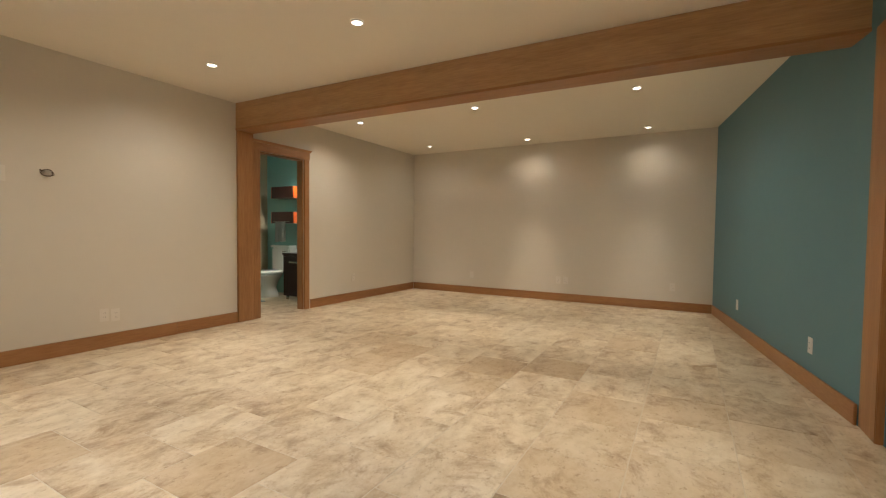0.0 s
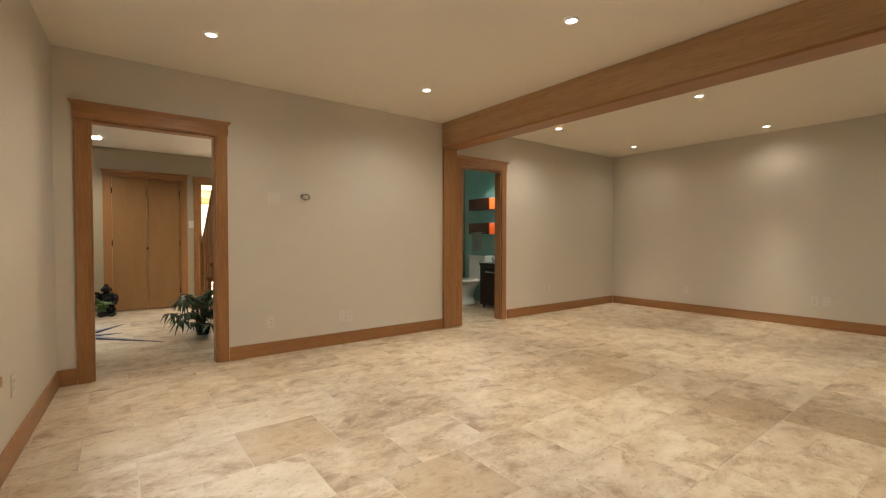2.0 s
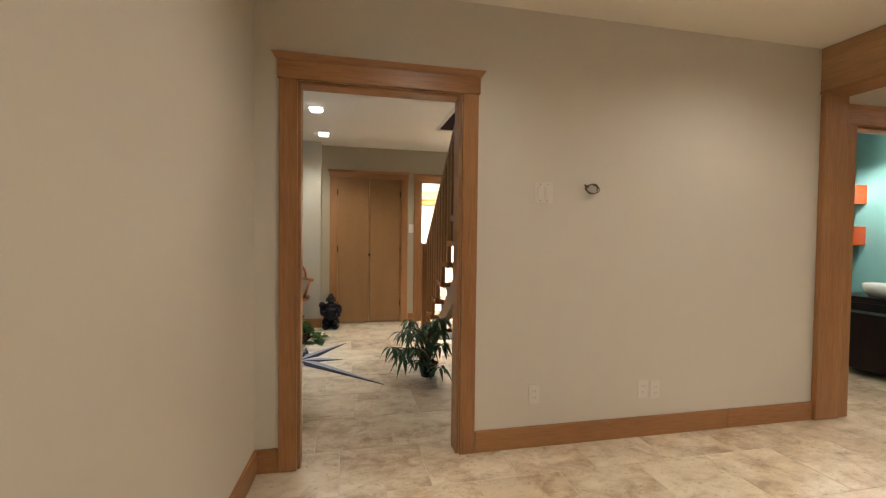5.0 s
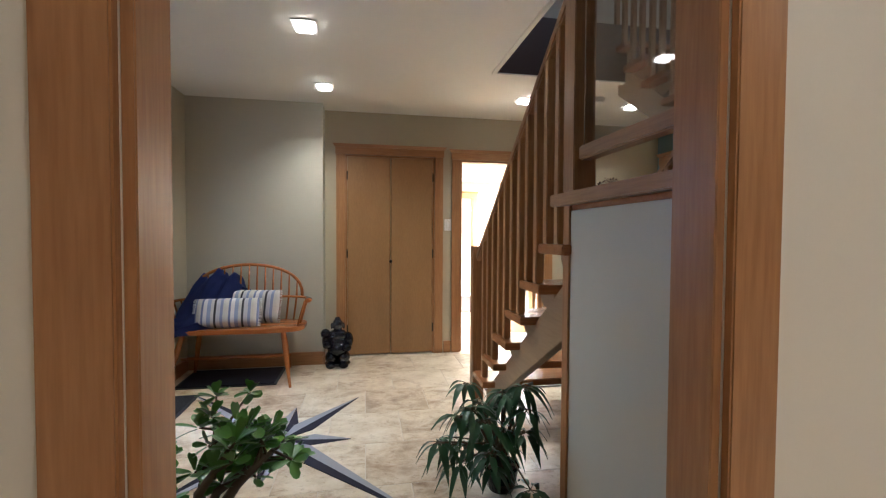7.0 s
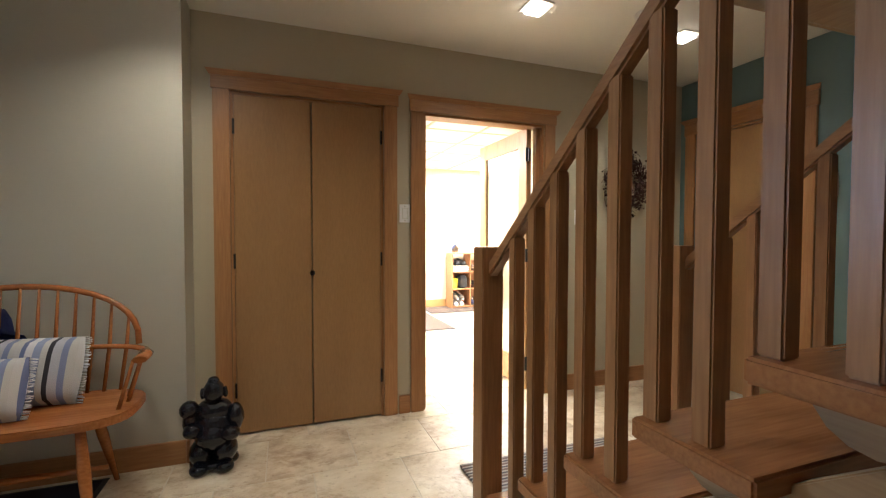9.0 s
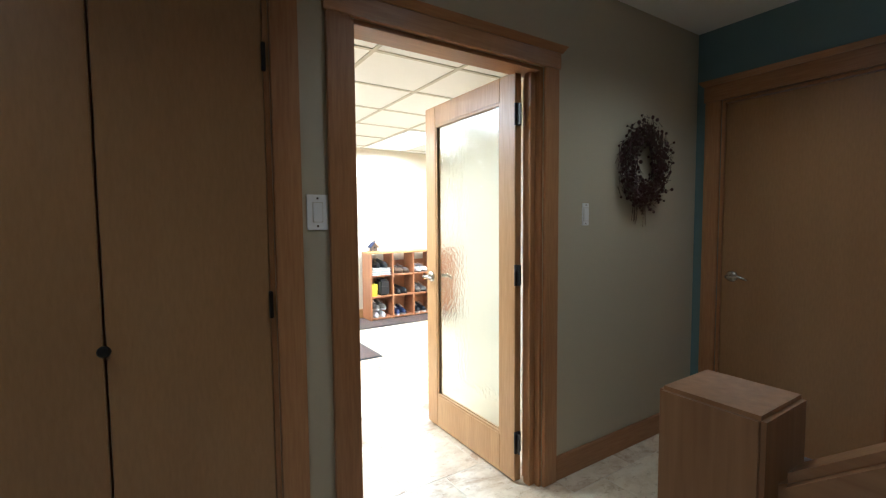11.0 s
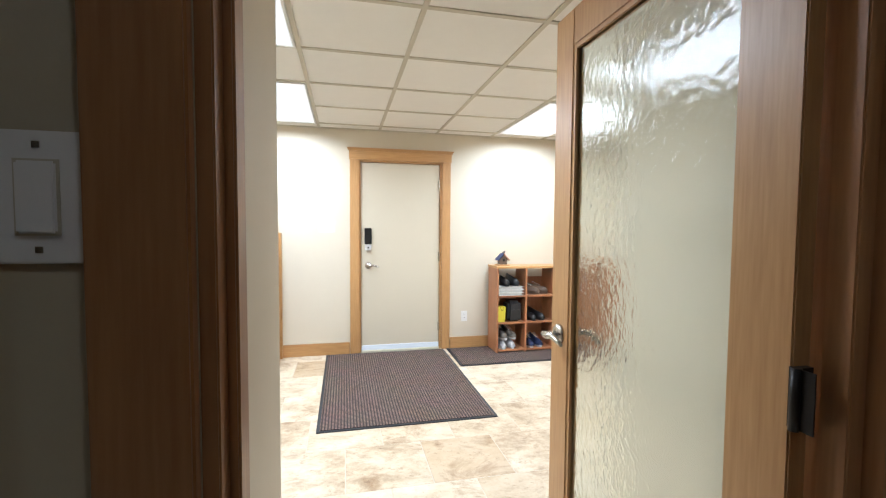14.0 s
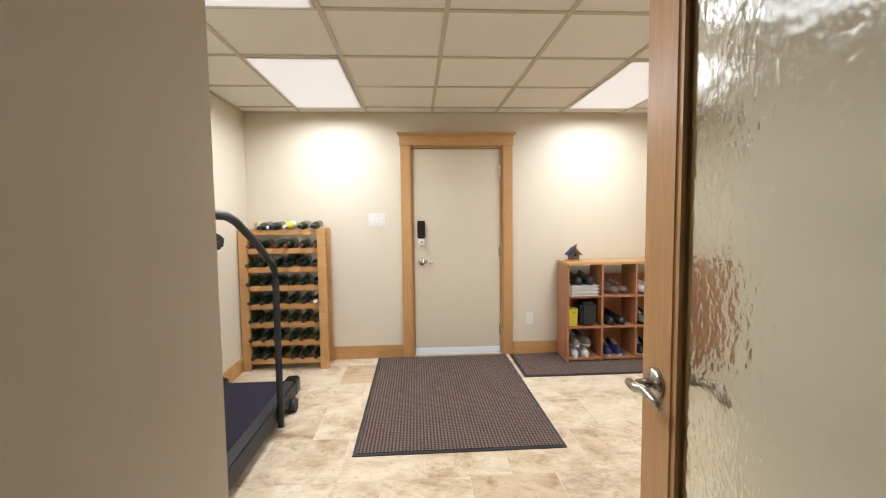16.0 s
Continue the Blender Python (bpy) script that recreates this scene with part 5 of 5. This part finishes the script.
thermo = thing("thermostat", (XR, 2.83, 1.50), "small white wall thermostat with a grey display", "thermostat")
part("housing", boxes((XR - 0.028, 2.79, 1.46, XR - 0.0005, 2.87, 1.62)), WHITE, thermo, bevel=0.006)
part("display", boxes((XR - 0.0295, 2.805, 1.55, XR - 0.0282, 2.855, 1.595)), SLATE_L, thermo)
smoke = thing("smoke_detector", (2.4, 3.09, ZF - 0.04), "round white smoke detector on the ceiling", "smoke detector")
bm = bmesh.new()
lathe(bm, [(0.045, ZF - 0.04), (0.06, ZF - 0.03), (0.064, ZF - 0.012), (0.07, ZF - 0.010), (0.07, ZF - 0.0006)], 2.4, 3.09, 28)
part("housing", bm, WHITE, smoke)
# wreath
wreath = thing("wreath", (3.04, YC - 0.05, 1.64), "dark dried twig and berry wreath on the wall", "wreath")
bm, bm2 = bmesh.new(), bmesh.new()
for k in range(950):
    a = rnd.uniform(0, 2 * math.pi)
    q = rnd.gauss(0, 0.030)
    c = Vector((3.015 + (0.165 + q) * math.cos(a) * 0.95, YC - 0.05 + rnd.uniform(-0.035, 0.035), 1.64 + (0.175 + q) * math.sin(a)))
    w = Vector((-math.sin(a), rnd.uniform(-0.5, 0.2), math.cos(a))) + Vector((rnd.uniform(-1, 1), 0, rnd.uniform(-1, 1))) * 0.8
    w = w.normalized() * rnd.uniform(0.03, 0.07)
    e = c + w
    e.y = min(e.y, YC - 0.004)
    tube(bm, [c, e], [0.0025, 0.001], 4)
    if k % 2:
        r = rnd.uniform(0.006, 0.011)
        blob(bm2, e, (r, r, r), 6)
for k in range(14):
    x = 2.98 + rnd.uniform(-0.03, 0.08)
    tube(bm, [(x, YC - 0.03, 1.46), (x + rnd.uniform(-0.02, 0.02), YC - 0.025, 1.33 + rnd.uniform(-0.04, 0.05))], 0.0015, 4)
tagged(part("twig_ring", bm, TWIG, wreath), kind="stuff")
tagged(part("berry_cluster", bm2, TWIG, wreath, "dull dark red berries"), kind="stuff")

# back room: bottle rack -----------------------------------------------------------------
RX0, RX1, RY0, RY1, RH = 0.08, 0.84, 7.86, 8.10, 1.275
rack = thing("wine_rack", (0.48, 7.98, 0), "pine wine rack filled with lying bottles", "wine rack")
for x in (RX0, RX1 - 0.075):
    for y in (RY0, RY1 - 0.035):
        part("post", boxes((x, y, 0, x + 0.075, y + 0.035, RH)), PINE, rack, bevel=0.003)
ROWS = [1.245 - 0.166 * k for k in range(8)]
for z in ROWS:
    for y in (RY0 + 0.008, RY1 - 0.028):
        part("slat", boxes((RX0 + 0.075, y, z - 0.025, RX1 - 0.075, y + 0.02, z + 0.022)), PINE, rack, bevel=0.002)
    for x in (RX0 + 0.028, RX1 - 0.047):
        part("side_bar", boxes((x, RY0 + 0.035, z - 0.02, x + 0.02, RY1 - 0.035, z + 0.02)), PINE, rack, bevel=0.002)


def bottle(glass_material, foil_material):
    t = thing("wine_bottle", (0, 0, 0), "dark green wine bottle lying in the rack", "bottle", "bottles in the wine rack")
    bm = bmesh.new()
    lathe(bm, [(0.030, 0.0), (0.036, 0.006), (0.0365, 0.18), (0.030, 0.205), (0.016, 0.225), (0.0145, 0.25)], sides=16)
    part("glass_body", bm, glass_material, t)
    bm = bmesh.new()
    lathe(bm, [(0.0152, 0.238), (0.0150, 0.285), (0.0165, 0.287), (0.0165, 0.300), (0.010, 0.302)], sides=14)
    part("foil_cap", bm, foil_material, t)
    if foil_material is FOILW:
        bm = bmesh.new()
        lathe(bm, [(0.0369, 0.06), (0.0369, 0.15)], sides=16)
        part("label", bm, PAPER, t, "plain white paper label")
    return t


def lying(x, z, dx=0.0):
    return pose(x, RY1 - 0.005, z + 0.062, 94, 0, dx)


kinds = [(BOTTLE, FOIL), (BOTTLE, FOILR), (BOTTLE, FOILW), (YELLOW, FOILW)]
firsts = {}
pitch = (RX1 - RX0 - 0.19) / 5
for r, z in enumerate(ROWS):
    for c in range(6):
        if r == 0 and c == 0:
            continue
        k = 1 if r == 1 else 2 if (r == 4 and c == 5) else 3 if (r == 0 and c == 3) else 0
        m = lying(RX0 + 0.095 + c * pitch + rnd.uniform(-0.004, 0.004), z + rnd.uniform(0, 0.006), rnd.uniform(-3, 3))
        if k not in firsts:
            firsts[k] = bottle(*kinds[k])
            firsts[k].matrix_basis = m
        else:
            copy_thing(firsts[k], m)
b2 = copy_thing(firsts[0], lying(RX0 + 0.095 + 3.5 * pitch, ROWS[2] + 0.062, -14))
b3 = bottle(YELLOW, FOILW)
tagged(b3, "clear bottle with pale yellow contents on the rack", "bottle")
b3.matrix_basis = lying(RX0 + 0.10, ROWS[0], 35)

# cubby shelf and its contents -------------------------------------------------------------
KX, KY0, KY1, KZ, KW = 3.025, 7.81, 8.10, 0.0108, 0.323
cub = thing("cubby_shelf", (KX + 0.5, 7.95, KZ), "nine-compartment laminate cubby shelf full of shoes", "shelf")
for k in range(4):
    x = KX + k * KW
    part("upright", boxes((x, KY0, KZ, x + 0.018, KY1, KZ + 0.90)), SHELF, cub, bevel=0.001)
part("top", boxes((KX - 0.005, KY0 - 0.006, KZ + 0.90, KX + 3 * KW + 0.023, KY1, KZ + 0.922)), PINE, cub, bevel=0.002)
for c in range(3):
    for z in (0.03, 0.325, 0.61):
        part("shelf_board", boxes((KX + c * KW + 0.018, KY0 + 0.002, KZ + z - 0.018, KX + (c + 1) * KW, KY1 - 0.012, KZ + z)), SHELF, cub)
    part("back_panel", boxes((KX + c * KW + 0.018, KY1 - 0.012, KZ, KX + (c + 1) * KW, KY1 - 0.006, KZ + 0.78)), SHELF, cub)


def shoe(x, y, z, yaw, material, sole, label, laces=True, high=0.0):
    t = thing("shoe", (0, 0, 0), label, "shoe", "shoes in the cubby shelf")
    bm = bmesh.new()
    n = 14
    rings = []
    for i in range(9):
        q = i / 8
        yy = -0.13 + 0.26 * q
        w = 0.036 + 0.014 * math.sin(q * math.pi) + (0.004 if q < 0.4 else 0)
        if i in (0, 8):
            w *= 0.6
        h = 0.05 + 0.045 * q ** 1.3 + high * (q > 0.6) if i else 0.032
        rings.append([bm.verts.new((w * math.cos(2 * math.pi * k / n) * (1 if math.sin(2 * math.pi * k / n) < 0.4 else 0.75), yy, 0.022 + max(0, math.sin(2 * math.pi * k / n)) * h)) for k in range(n)])
    for a, b in zip(rings, rings[1:]):
        for k in range(n):
            bm.faces.new((a[k], b[k], b[(k + 1) % n], a[(k + 1) % n])).smooth = True
    bm.faces.new(rings[0])
    bm.faces.new(rings[-1][::-1])
    part("upper", bm, material, t)
    bm = bmesh.new()
    prism(bm, [((0.046 + 0.006 * math.cos(a * 2)) * math.cos(a) * (0.95), 0.135 * math.sin(a)) for a in [2 * math.pi * k / 18 for k in range(18)]], 0.0, 0.024, "z")
    part("sole", bm, sole, t)
    if laces:
        bm = bmesh.new()
        for k in range(4):
            tube(bm, [(-0.022, -0.035 + 0.025 * k, 0.088 + 0.008 * k), (0, -0.035 + 0.025 * k, 0.098 + 0.009 * k), (0.022, -0.035 + 0.025 * k, 0.088 + 0.008 * k)], 0.003, 5)
        part("laces", bm, PAPER, t)
    t.matrix_basis = pose(x, y, z, 0, 0, yaw)
    return t


def pair(c, r, lift, material, sole, label, yaw=0.0, x0=0.09, gap=0.10, laces=True, y=7.95):
    for k in range(2):
        shoe(KX + c * KW + x0 + gap * k, y + 0.012 * k, KZ + (0.03, 0.325, 0.61)[r] + lift, yaw + 4 * k, material, sole, label, laces)


pair(0, 0, 0.0, SHOEWHITE, SHOEWHITE, "white leather sneaker on the bottom shelf")
pair(0, 0, 0.10, SHOEGREY, SHOEWHITE, "grey mesh running shoe stacked on sneakers", 8)
pair(1, 0, 0.0, SHOENAVY, SHOEWHITE, "navy sneaker with a white sole")
pair(1, 1, 0.0, SHOEBLACK, SHOEBLACK, "black leather shoe on the middle shelf", 12, laces=False)
pair(1, 2, 0.0, SHOEBROWN, SHOEBROWN, "brown suede walking shoe on the top shelf", 38)
pair(2, 0, 0.0, SHOEBLACK, SHOEWHITE, "black sneaker on the bottom shelf")
pair(2, 1, 0.0, SHOEGREY, SHOEBLACK, "grey trainer on the middle shelf", 6)
pair(2, 2, 0.0, SHOEWHITE, SHOEGREY, "white trainer on the top shelf", 20)
for k in range(3):
    z = KZ + 0.611 + 0.032 * k
    t = thing("binder", (KX + 0.17, 7.95, z), "white ring binder lying on the shelf", "binder", "binders on the shelf")
    part("cover", boxes((KX + 0.025, 7.80, z, KX + 0.30, 7.803 + 0.26, z + 0.003), (KX + 0.025, 7.80, z + 0.026, KX + 0.30, 7.803 + 0.26, z + 0.029), (KX + 0.025, 7.80, z + 0.003, KX + 0.028, 8.063, z + 0.026)), WHITE, t)
    part("paper", boxes((KX + 0.04, 7.812, z + 0.004, KX + 0.285, 8.05, z + 0.02)), PAPER, t)
for k in range(2):
    shoe(KX + 0.11 + 0.11 * k, 7.95, KZ + 0.71, 6, SHOEBLACK, SHOEBLACK, "black shoe lying on ring binders", False)
t = thing("gift_bag", (KX + 0.07, 7.87, KZ + 0.326), "small yellow paper bag with handles", "bag")
bm = bmesh.new()
prism(bm, [(KX + 0.028, KZ + 0.326), (KX + 0.10, KZ + 0.326), (KX + 0.108, KZ + 0.49), (KX + 0.022, KZ + 0.49)], 7.83, 7.91, "y")
part("bag_body", bm, YELLOW, t, bevel=0.002)
bm = bmesh.new()
tube(bm, [(KX + 0.045 + 0.004 * k, 7.828, KZ + 0.49 - 0.045 * math.sin(k / 10 * math.pi)) for k in range(11)], 0.002, 5)
part("handle", bm, BLACKMETAL, t)
t = thing("toiletry_bag", (KX + 0.21, 7.92, KZ + 0.326), "black zipped nylon bag on the shelf", "bag")
part("bag_body", boxes((KX + 0.135, 7.83, KZ + 0.326, KX + 0.29, 8.02, KZ + 0.545)), RUBBER, t, bevel=0.03)
part("pocket", boxes((KX + 0.15, 7.815, KZ + 0.345, KX + 0.275, 7.832, KZ + 0.46)), SHOEBLACK, t, bevel=0.008)
sc = thing("shoe_cabinet", (4.31, 7.95, KZ), "low reddish laminate cabinet beside the cubby shelf", "cabinet")
part("body", boxes((4.04, 7.83, KZ, 4.58, 8.10, KZ + 0.885)), SHELF, sc, bevel=0.002)
part("top", boxes((4.03, 7.80, KZ + 0.886, 4.59, 8.10, KZ + 0.91)), SHELF, sc, bevel=0.003)
for x0 in (4.045, 4.312):
    leaf = part("door", boxes((x0, 7.812, KZ + 0.03, x0 + 0.262, 7.829, KZ + 0.87)), SHELF, sc, bevel=0.002)
# birdhouse
bh = thing("birdhouse", (3.13, 7.95, KZ + 0.922), "small painted wooden birdhouse ornament with a blue roof", "ornament")
z0 = KZ + 0.923
part("base_board", boxes((3.065, 7.89, z0, 3.195, 8.01, z0 + 0.012)), PINE, bh, bevel=0.002)
bm = bmesh.new()
prism(bm, [(3.09, z0 + 0.012), (3.17, z0 + 0.012), (3.17, z0 + 0.075), (3.13, z0 + 0.118), (3.09, z0 + 0.075)], 7.91, 7.99, "y")
part("house_body", bm, SHOEBROWN, bh)
for sgn in (-1, 1):
    bm = bmesh.new()
    prism(bm, [(3.13, z0 + 0.119), (3.13 + sgn * 0.062, z0 + 0.056), (3.13 + sgn * 0.068, z0 + 0.063), (3.13, z0 + 0.132)], 7.895, 8.005, "y")
    part("roof", bm, SHOENAVY if sgn < 0 else SHELF, bh, "painted roof board")
bm = bmesh.new()
tube(bm, [(3.13, 7.909, z0 + 0.06), (3.13, 7.903, z0 + 0.06)], 0.013, 12)
part("door_hole", bm, BLACKMETAL, bh)
bm = bmesh.new()
blob(bm, (3.145, 7.95, z0 + 0.14), (0.018, 0.012, 0.013), 10)
blob(bm, (3.157, 7.95, z0 + 0.153), (0.009, 0.008, 0.008), 8)
part("ornament_top", bm, SHOEGREY, bh)

# treadmill ---------------------------------------------------------------------------------
tm = thing("treadmill", (0.46, 6.4, 0), "black treadmill with a curved handrail beside the wall", "treadmill")
TX0, TX1, TY0, TY1 = 0.13, 0.745, 5.35, 7.22
part("deck", boxes((TX0 + 0.09, TY0 + 0.05, 0.06, TX1 - 0.09, TY1 - 0.03, 0.135)), RUBBER, tm, bevel=0.005)
part("running_belt", boxes((TX0 + 0.095, TY0 + 0.06, 0.1355, TX1 - 0.095, TY1 - 0.02, 0.143)), SLATE_D, tm, bevel=0.003)
for x in (TX0, TX1 - 0.088):
    part("side_rail", boxes((x, TY0, 0.055, x + 0.088, TY1, 0.165)), RUBBER, tm, bevel=0.012)
    part("rear_foot", boxes((x + 0.02, TY1 - 0.14, 0.0, x + 0.07, TY1 - 0.04, 0.056)), RUBBER, tm, bevel=0.01)
    part("end_cap", boxes((x - 0.004, TY1 - 0.10, 0.05, x + 0.092, TY1 + 0.02, 0.172)), BLACKMETAL, tm, bevel=0.012)
part("motor_cover", boxes((TX0 + 0.02, TY0 - 0.25, 0.05, TX1 - 0.02, TY0 + 0.05, 0.24)), RUBBER, tm, bevel=0.03)
for x in (TX0 - 0.022, TX1 + 0.022):
    bm = bmesh.new()
    tube(bm, [(x, 6.69, 0.03), (x, 6.69, 0.3), (x, 6.69, 0.95), (x, 6.68, 1.03), (x, 6.63, 1.09), (x, 6.35, 1.24), (x, 6.12, 1.345), (x, 6.02, 1.37), (x, 5.88, 1.375), (x, 5.7, 1.35), (x, 5.62, 1.25), (x, 5.5, 0.3), (x, 5.48, 0.1)], 0.021, 12)
    part("handrail", bm, RUBBER, tm, "black foam-covered handrail")
for x in (TX0 - 0.02, TX1 + 0.02):
    bm = bmesh.new()
    tube(bm, [(x - 0.022, 6.98, 0.045), (x + 0.022, 6.98, 0.045)], 0.045, 16)
    part("transport_wheel", bm, RUBBER, tm)
bm = bmesh.new()
prism(bm, [(5.62, 1.18), (6.13, 1.21), (6.15, 1.27), (5.66, 1.40)], TX0 + 0.06, TX1 - 0.04, "x")
part("console", bm, RUBBER, tm, bevel=0.012)

# bathroom ------------------------------------------------------------------------------------
bath_wall = bpy.data.objects["wall_bath_north"]
for i in range(5):
    for j in range(6):
        x, z = 3.78 + 0.33 * i, 0.01 + 0.415 * j
        part("wall_tile", boxes((x, 1.948, z, x + 0.325, 1.9595, z + 0.41)), TILE_W, bath_wall)
for z in (1.63, 1.21):
    t = thing("wall_shelf", (5.3, 1.3, z), "orange lacquered box shelf with dark fronts on the aqua wall", "shelf", "box shelves in the bathroom")
    part("end_panel", boxes((5.19, 1.02, z, 5.419, 1.04, z + 0.19)), ORANGE, t, bevel=0.002)
    part("end_panel", boxes((5.19, 1.55, z, 5.419, 1.57, z + 0.19)), ORANGE, t, bevel=0.002)
    part("board", boxes((5.19, 1.04, z, 5.419, 1.55, z + 0.018)), DARKWOOD, t)
    part("board", boxes((5.19, 1.04, z + 0.172, 5.419, 1.55, z + 0.19)), DARKWOOD, t)
    part("front_panel", boxes((5.183, 1.0405, z, 5.1895, 1.5495, z + 0.19)), DARKWOOD, t)
    part("back", boxes((5.40, 1.04, z + 0.018, 5.419, 1.55, z + 0.172)), DARKWOOD, t)
t = thing("hand_towel", (5.2, 1.35, 0.9), "pale grey hand towel hanging below the shelf", "towel")
bm = bmesh.new()
n = 14
a = [bm.verts.new((5.17 + 0.008 * math.sin(k * 1.4), 1.20 + 0.018 * k, 1.235)) for k in range(n)]
b = [bm.verts.new((5.165 + 0.018 * math.sin(k * 1.4), 1.19 + 0.019 * k, 0.90 + 0.01 * math.sin(k))) for k in range(n)]
for k in range(n - 1):
    bm.faces.new((a[k], a[k + 1], b[k + 1], b[k])).smooth = True
bmesh.ops.solidify(bm, geom=bm.faces[:], thickness=0.008)
part("cloth", bm, TOWEL, t)
bm = bmesh.new()
tube(bm, [(5.175, 1.10, 1.24), (5.175, 1.50, 1.24)], 0.006, 8)
tube(bm, [(5.19, 1.12, 1.24), (5.175, 1.12, 1.24)], 0.005, 6)
part("rail", bm, NICKEL, t)
wc = thing("toilet", (5.1, 1.38, 0), "white ceramic toilet with its lid down", "toilet")
part("tank", boxes((5.22, 1.17, 0.40, 5.41, 1.60, 0.80)), CERAMIC, wc, bevel=0.02)
part("tank_lid", boxes((5.205, 1.155, 0.802, 5.412, 1.615, 0.84)), CERAMIC, wc, bevel=0.01)
bm = bmesh.new()
lathe(bm, [(0.14, 0.0), (0.13, 0.05), (0.10, 0.15), (0.13, 0.25), (0.18, 0.34), (0.19, 0.385)], 4.98, 1.38, 26, 1.3, 0.95)
part("bowl", bm, CERAMIC, wc)
bm = bmesh.new()
lathe(bm, [(0.19, 0.387), (0.20, 0.395), (0.20, 0.42), (0.15, 0.435)], 4.98, 1.38, 26, 1.28, 0.95)
part("seat_lid", bm, CERAMIC, wc)
bm = bmesh.new()
tube(bm, [(5.215, 1.24, 0.74), (5.19, 1.24, 0.74), (5.185, 1.30, 0.735)], 0.007, 8)
part("flush_lever", bm, NICKEL, wc)
van = thing("vanity_cabinet", (5.17, 0.62, 0), "dark espresso bathroom vanity with a drawer", "vanity")
part("body", boxes((4.93, 0.22, 0.06, 5.418, 0.97, 0.70)), DARKWOOD, van, bevel=0.003)
part("worktop", boxes((4.915, 0.20, 0.70, 5.419, 0.985, 0.735)), DARKWOOD, van, bevel=0.003)
dr = part("drawer_front", boxes((4.912, 0.25, 0.42, 4.929, 0.95, 0.68)), DARKWOOD, van, bevel=0.002)
part("handle", boxes((4.885, 0.45, 0.585, 4.897, 0.80, 0.61), (4.897, 0.46, 0.59, 4.913, 0.475, 0.605), (4.897, 0.775, 0.59, 4.913, 0.79, 0.605)), NICKEL, dr, "satin metal bar handle")
for y in (0.27, 0.92):
    bm = bmesh.new()
    lathe(bm, [(0.02, 0.0), (0.022, 0.03), (0.02, 0.06)], 4.97, y, 14)
    part("caster", bm, NICKEL, van)
bas = thing("basin", (5.15, 0.62, 0.735), "round white ceramic vessel basin on the vanity", "basin")
bm = bmesh.new()
lathe(bm, [(0.15, 0.736), (0.19, 0.78), (0.205, 0.855), (0.195, 0.855), (0.175, 0.79), (0.05, 0.76)], 5.15, 0.62, 28)
part("bowl", bm, CERAMIC, bas)
mir = thing("bathroom_mirror", (5.37, 0.48, 0.98), "tall mirror in a thick orange-brown frame above the vanity", "mirror")
part("frame", boxes((5.33, 0.70, 0.98, 5.419, 0.76, 1.94), (5.33, 0.20, 0.98, 5.419, 0.26, 1.94), (5.33, 0.26, 0.98, 5.419, 0.70, 1.04), (5.33, 0.26, 1.88, 5.419, 0.70, 1.94)), ORANGE, mir)
part("mirror_glass", boxes((5.375, 0.26, 1.04, 5.385, 0.70, 1.88)), MIRROR, mir)
vl = thing("vanity_light", (5.35, 0.62, 2.05), "wall lamp with frosted glass shades above the mirror, lit", "wall lamp")
part("back_plate", boxes((5.40, 0.30, 2.03, 5.419, 0.80, 2.09)), NICKEL, vl, bevel=0.004)
for y in (0.42, 0.70):
    bm = bmesh.new()
    tube(bm, [(5.40, y, 2.10), (5.35, y, 2.14), (5.31, y, 2.13)], 0.006, 8)
    arm = part("arm", bm, NICKEL, vl)
    bm = bmesh.new()
    lathe(bm, [(0.05, 1.99), (0.055, 2.03), (0.045, 2.10), (0.02, 2.12)], 5.31, y, 20)
    part("shade", bm, BATHGLOW, arm, "frosted glass shade")
single("bath_mat", boxes((4.25, 1.00, 0.0005, 4.62, 1.40, 0.010)), mat("blue_grey_cotton", (0.24, 0.30, 0.33), 0.95, bump=0.6, scale=150), "small blue grey bath mat on the floor", "mat", "", bevel=0.004)

# the window wall stands a few degrees out of square
SKEW = Matrix.Translation((XW - 0.015, 0, 0)) @ Matrix.Rotation(radians(-2.8), 4, "Z") @ Matrix.Translation((-XW, 0, 0))
for ob in list(scene.objects):
    along = ob.name.startswith(("baseboard", "wall_outlet")) and abs(ob.location.x - XW) < 0.03 and -4 < ob.location.y < -1
    if ob.parent is None and (along or ob.name in ("wall_west_1", "window_1", "window_casing")):
        ob.matrix_basis = SKEW @ Matrix.Translation(ob.location)
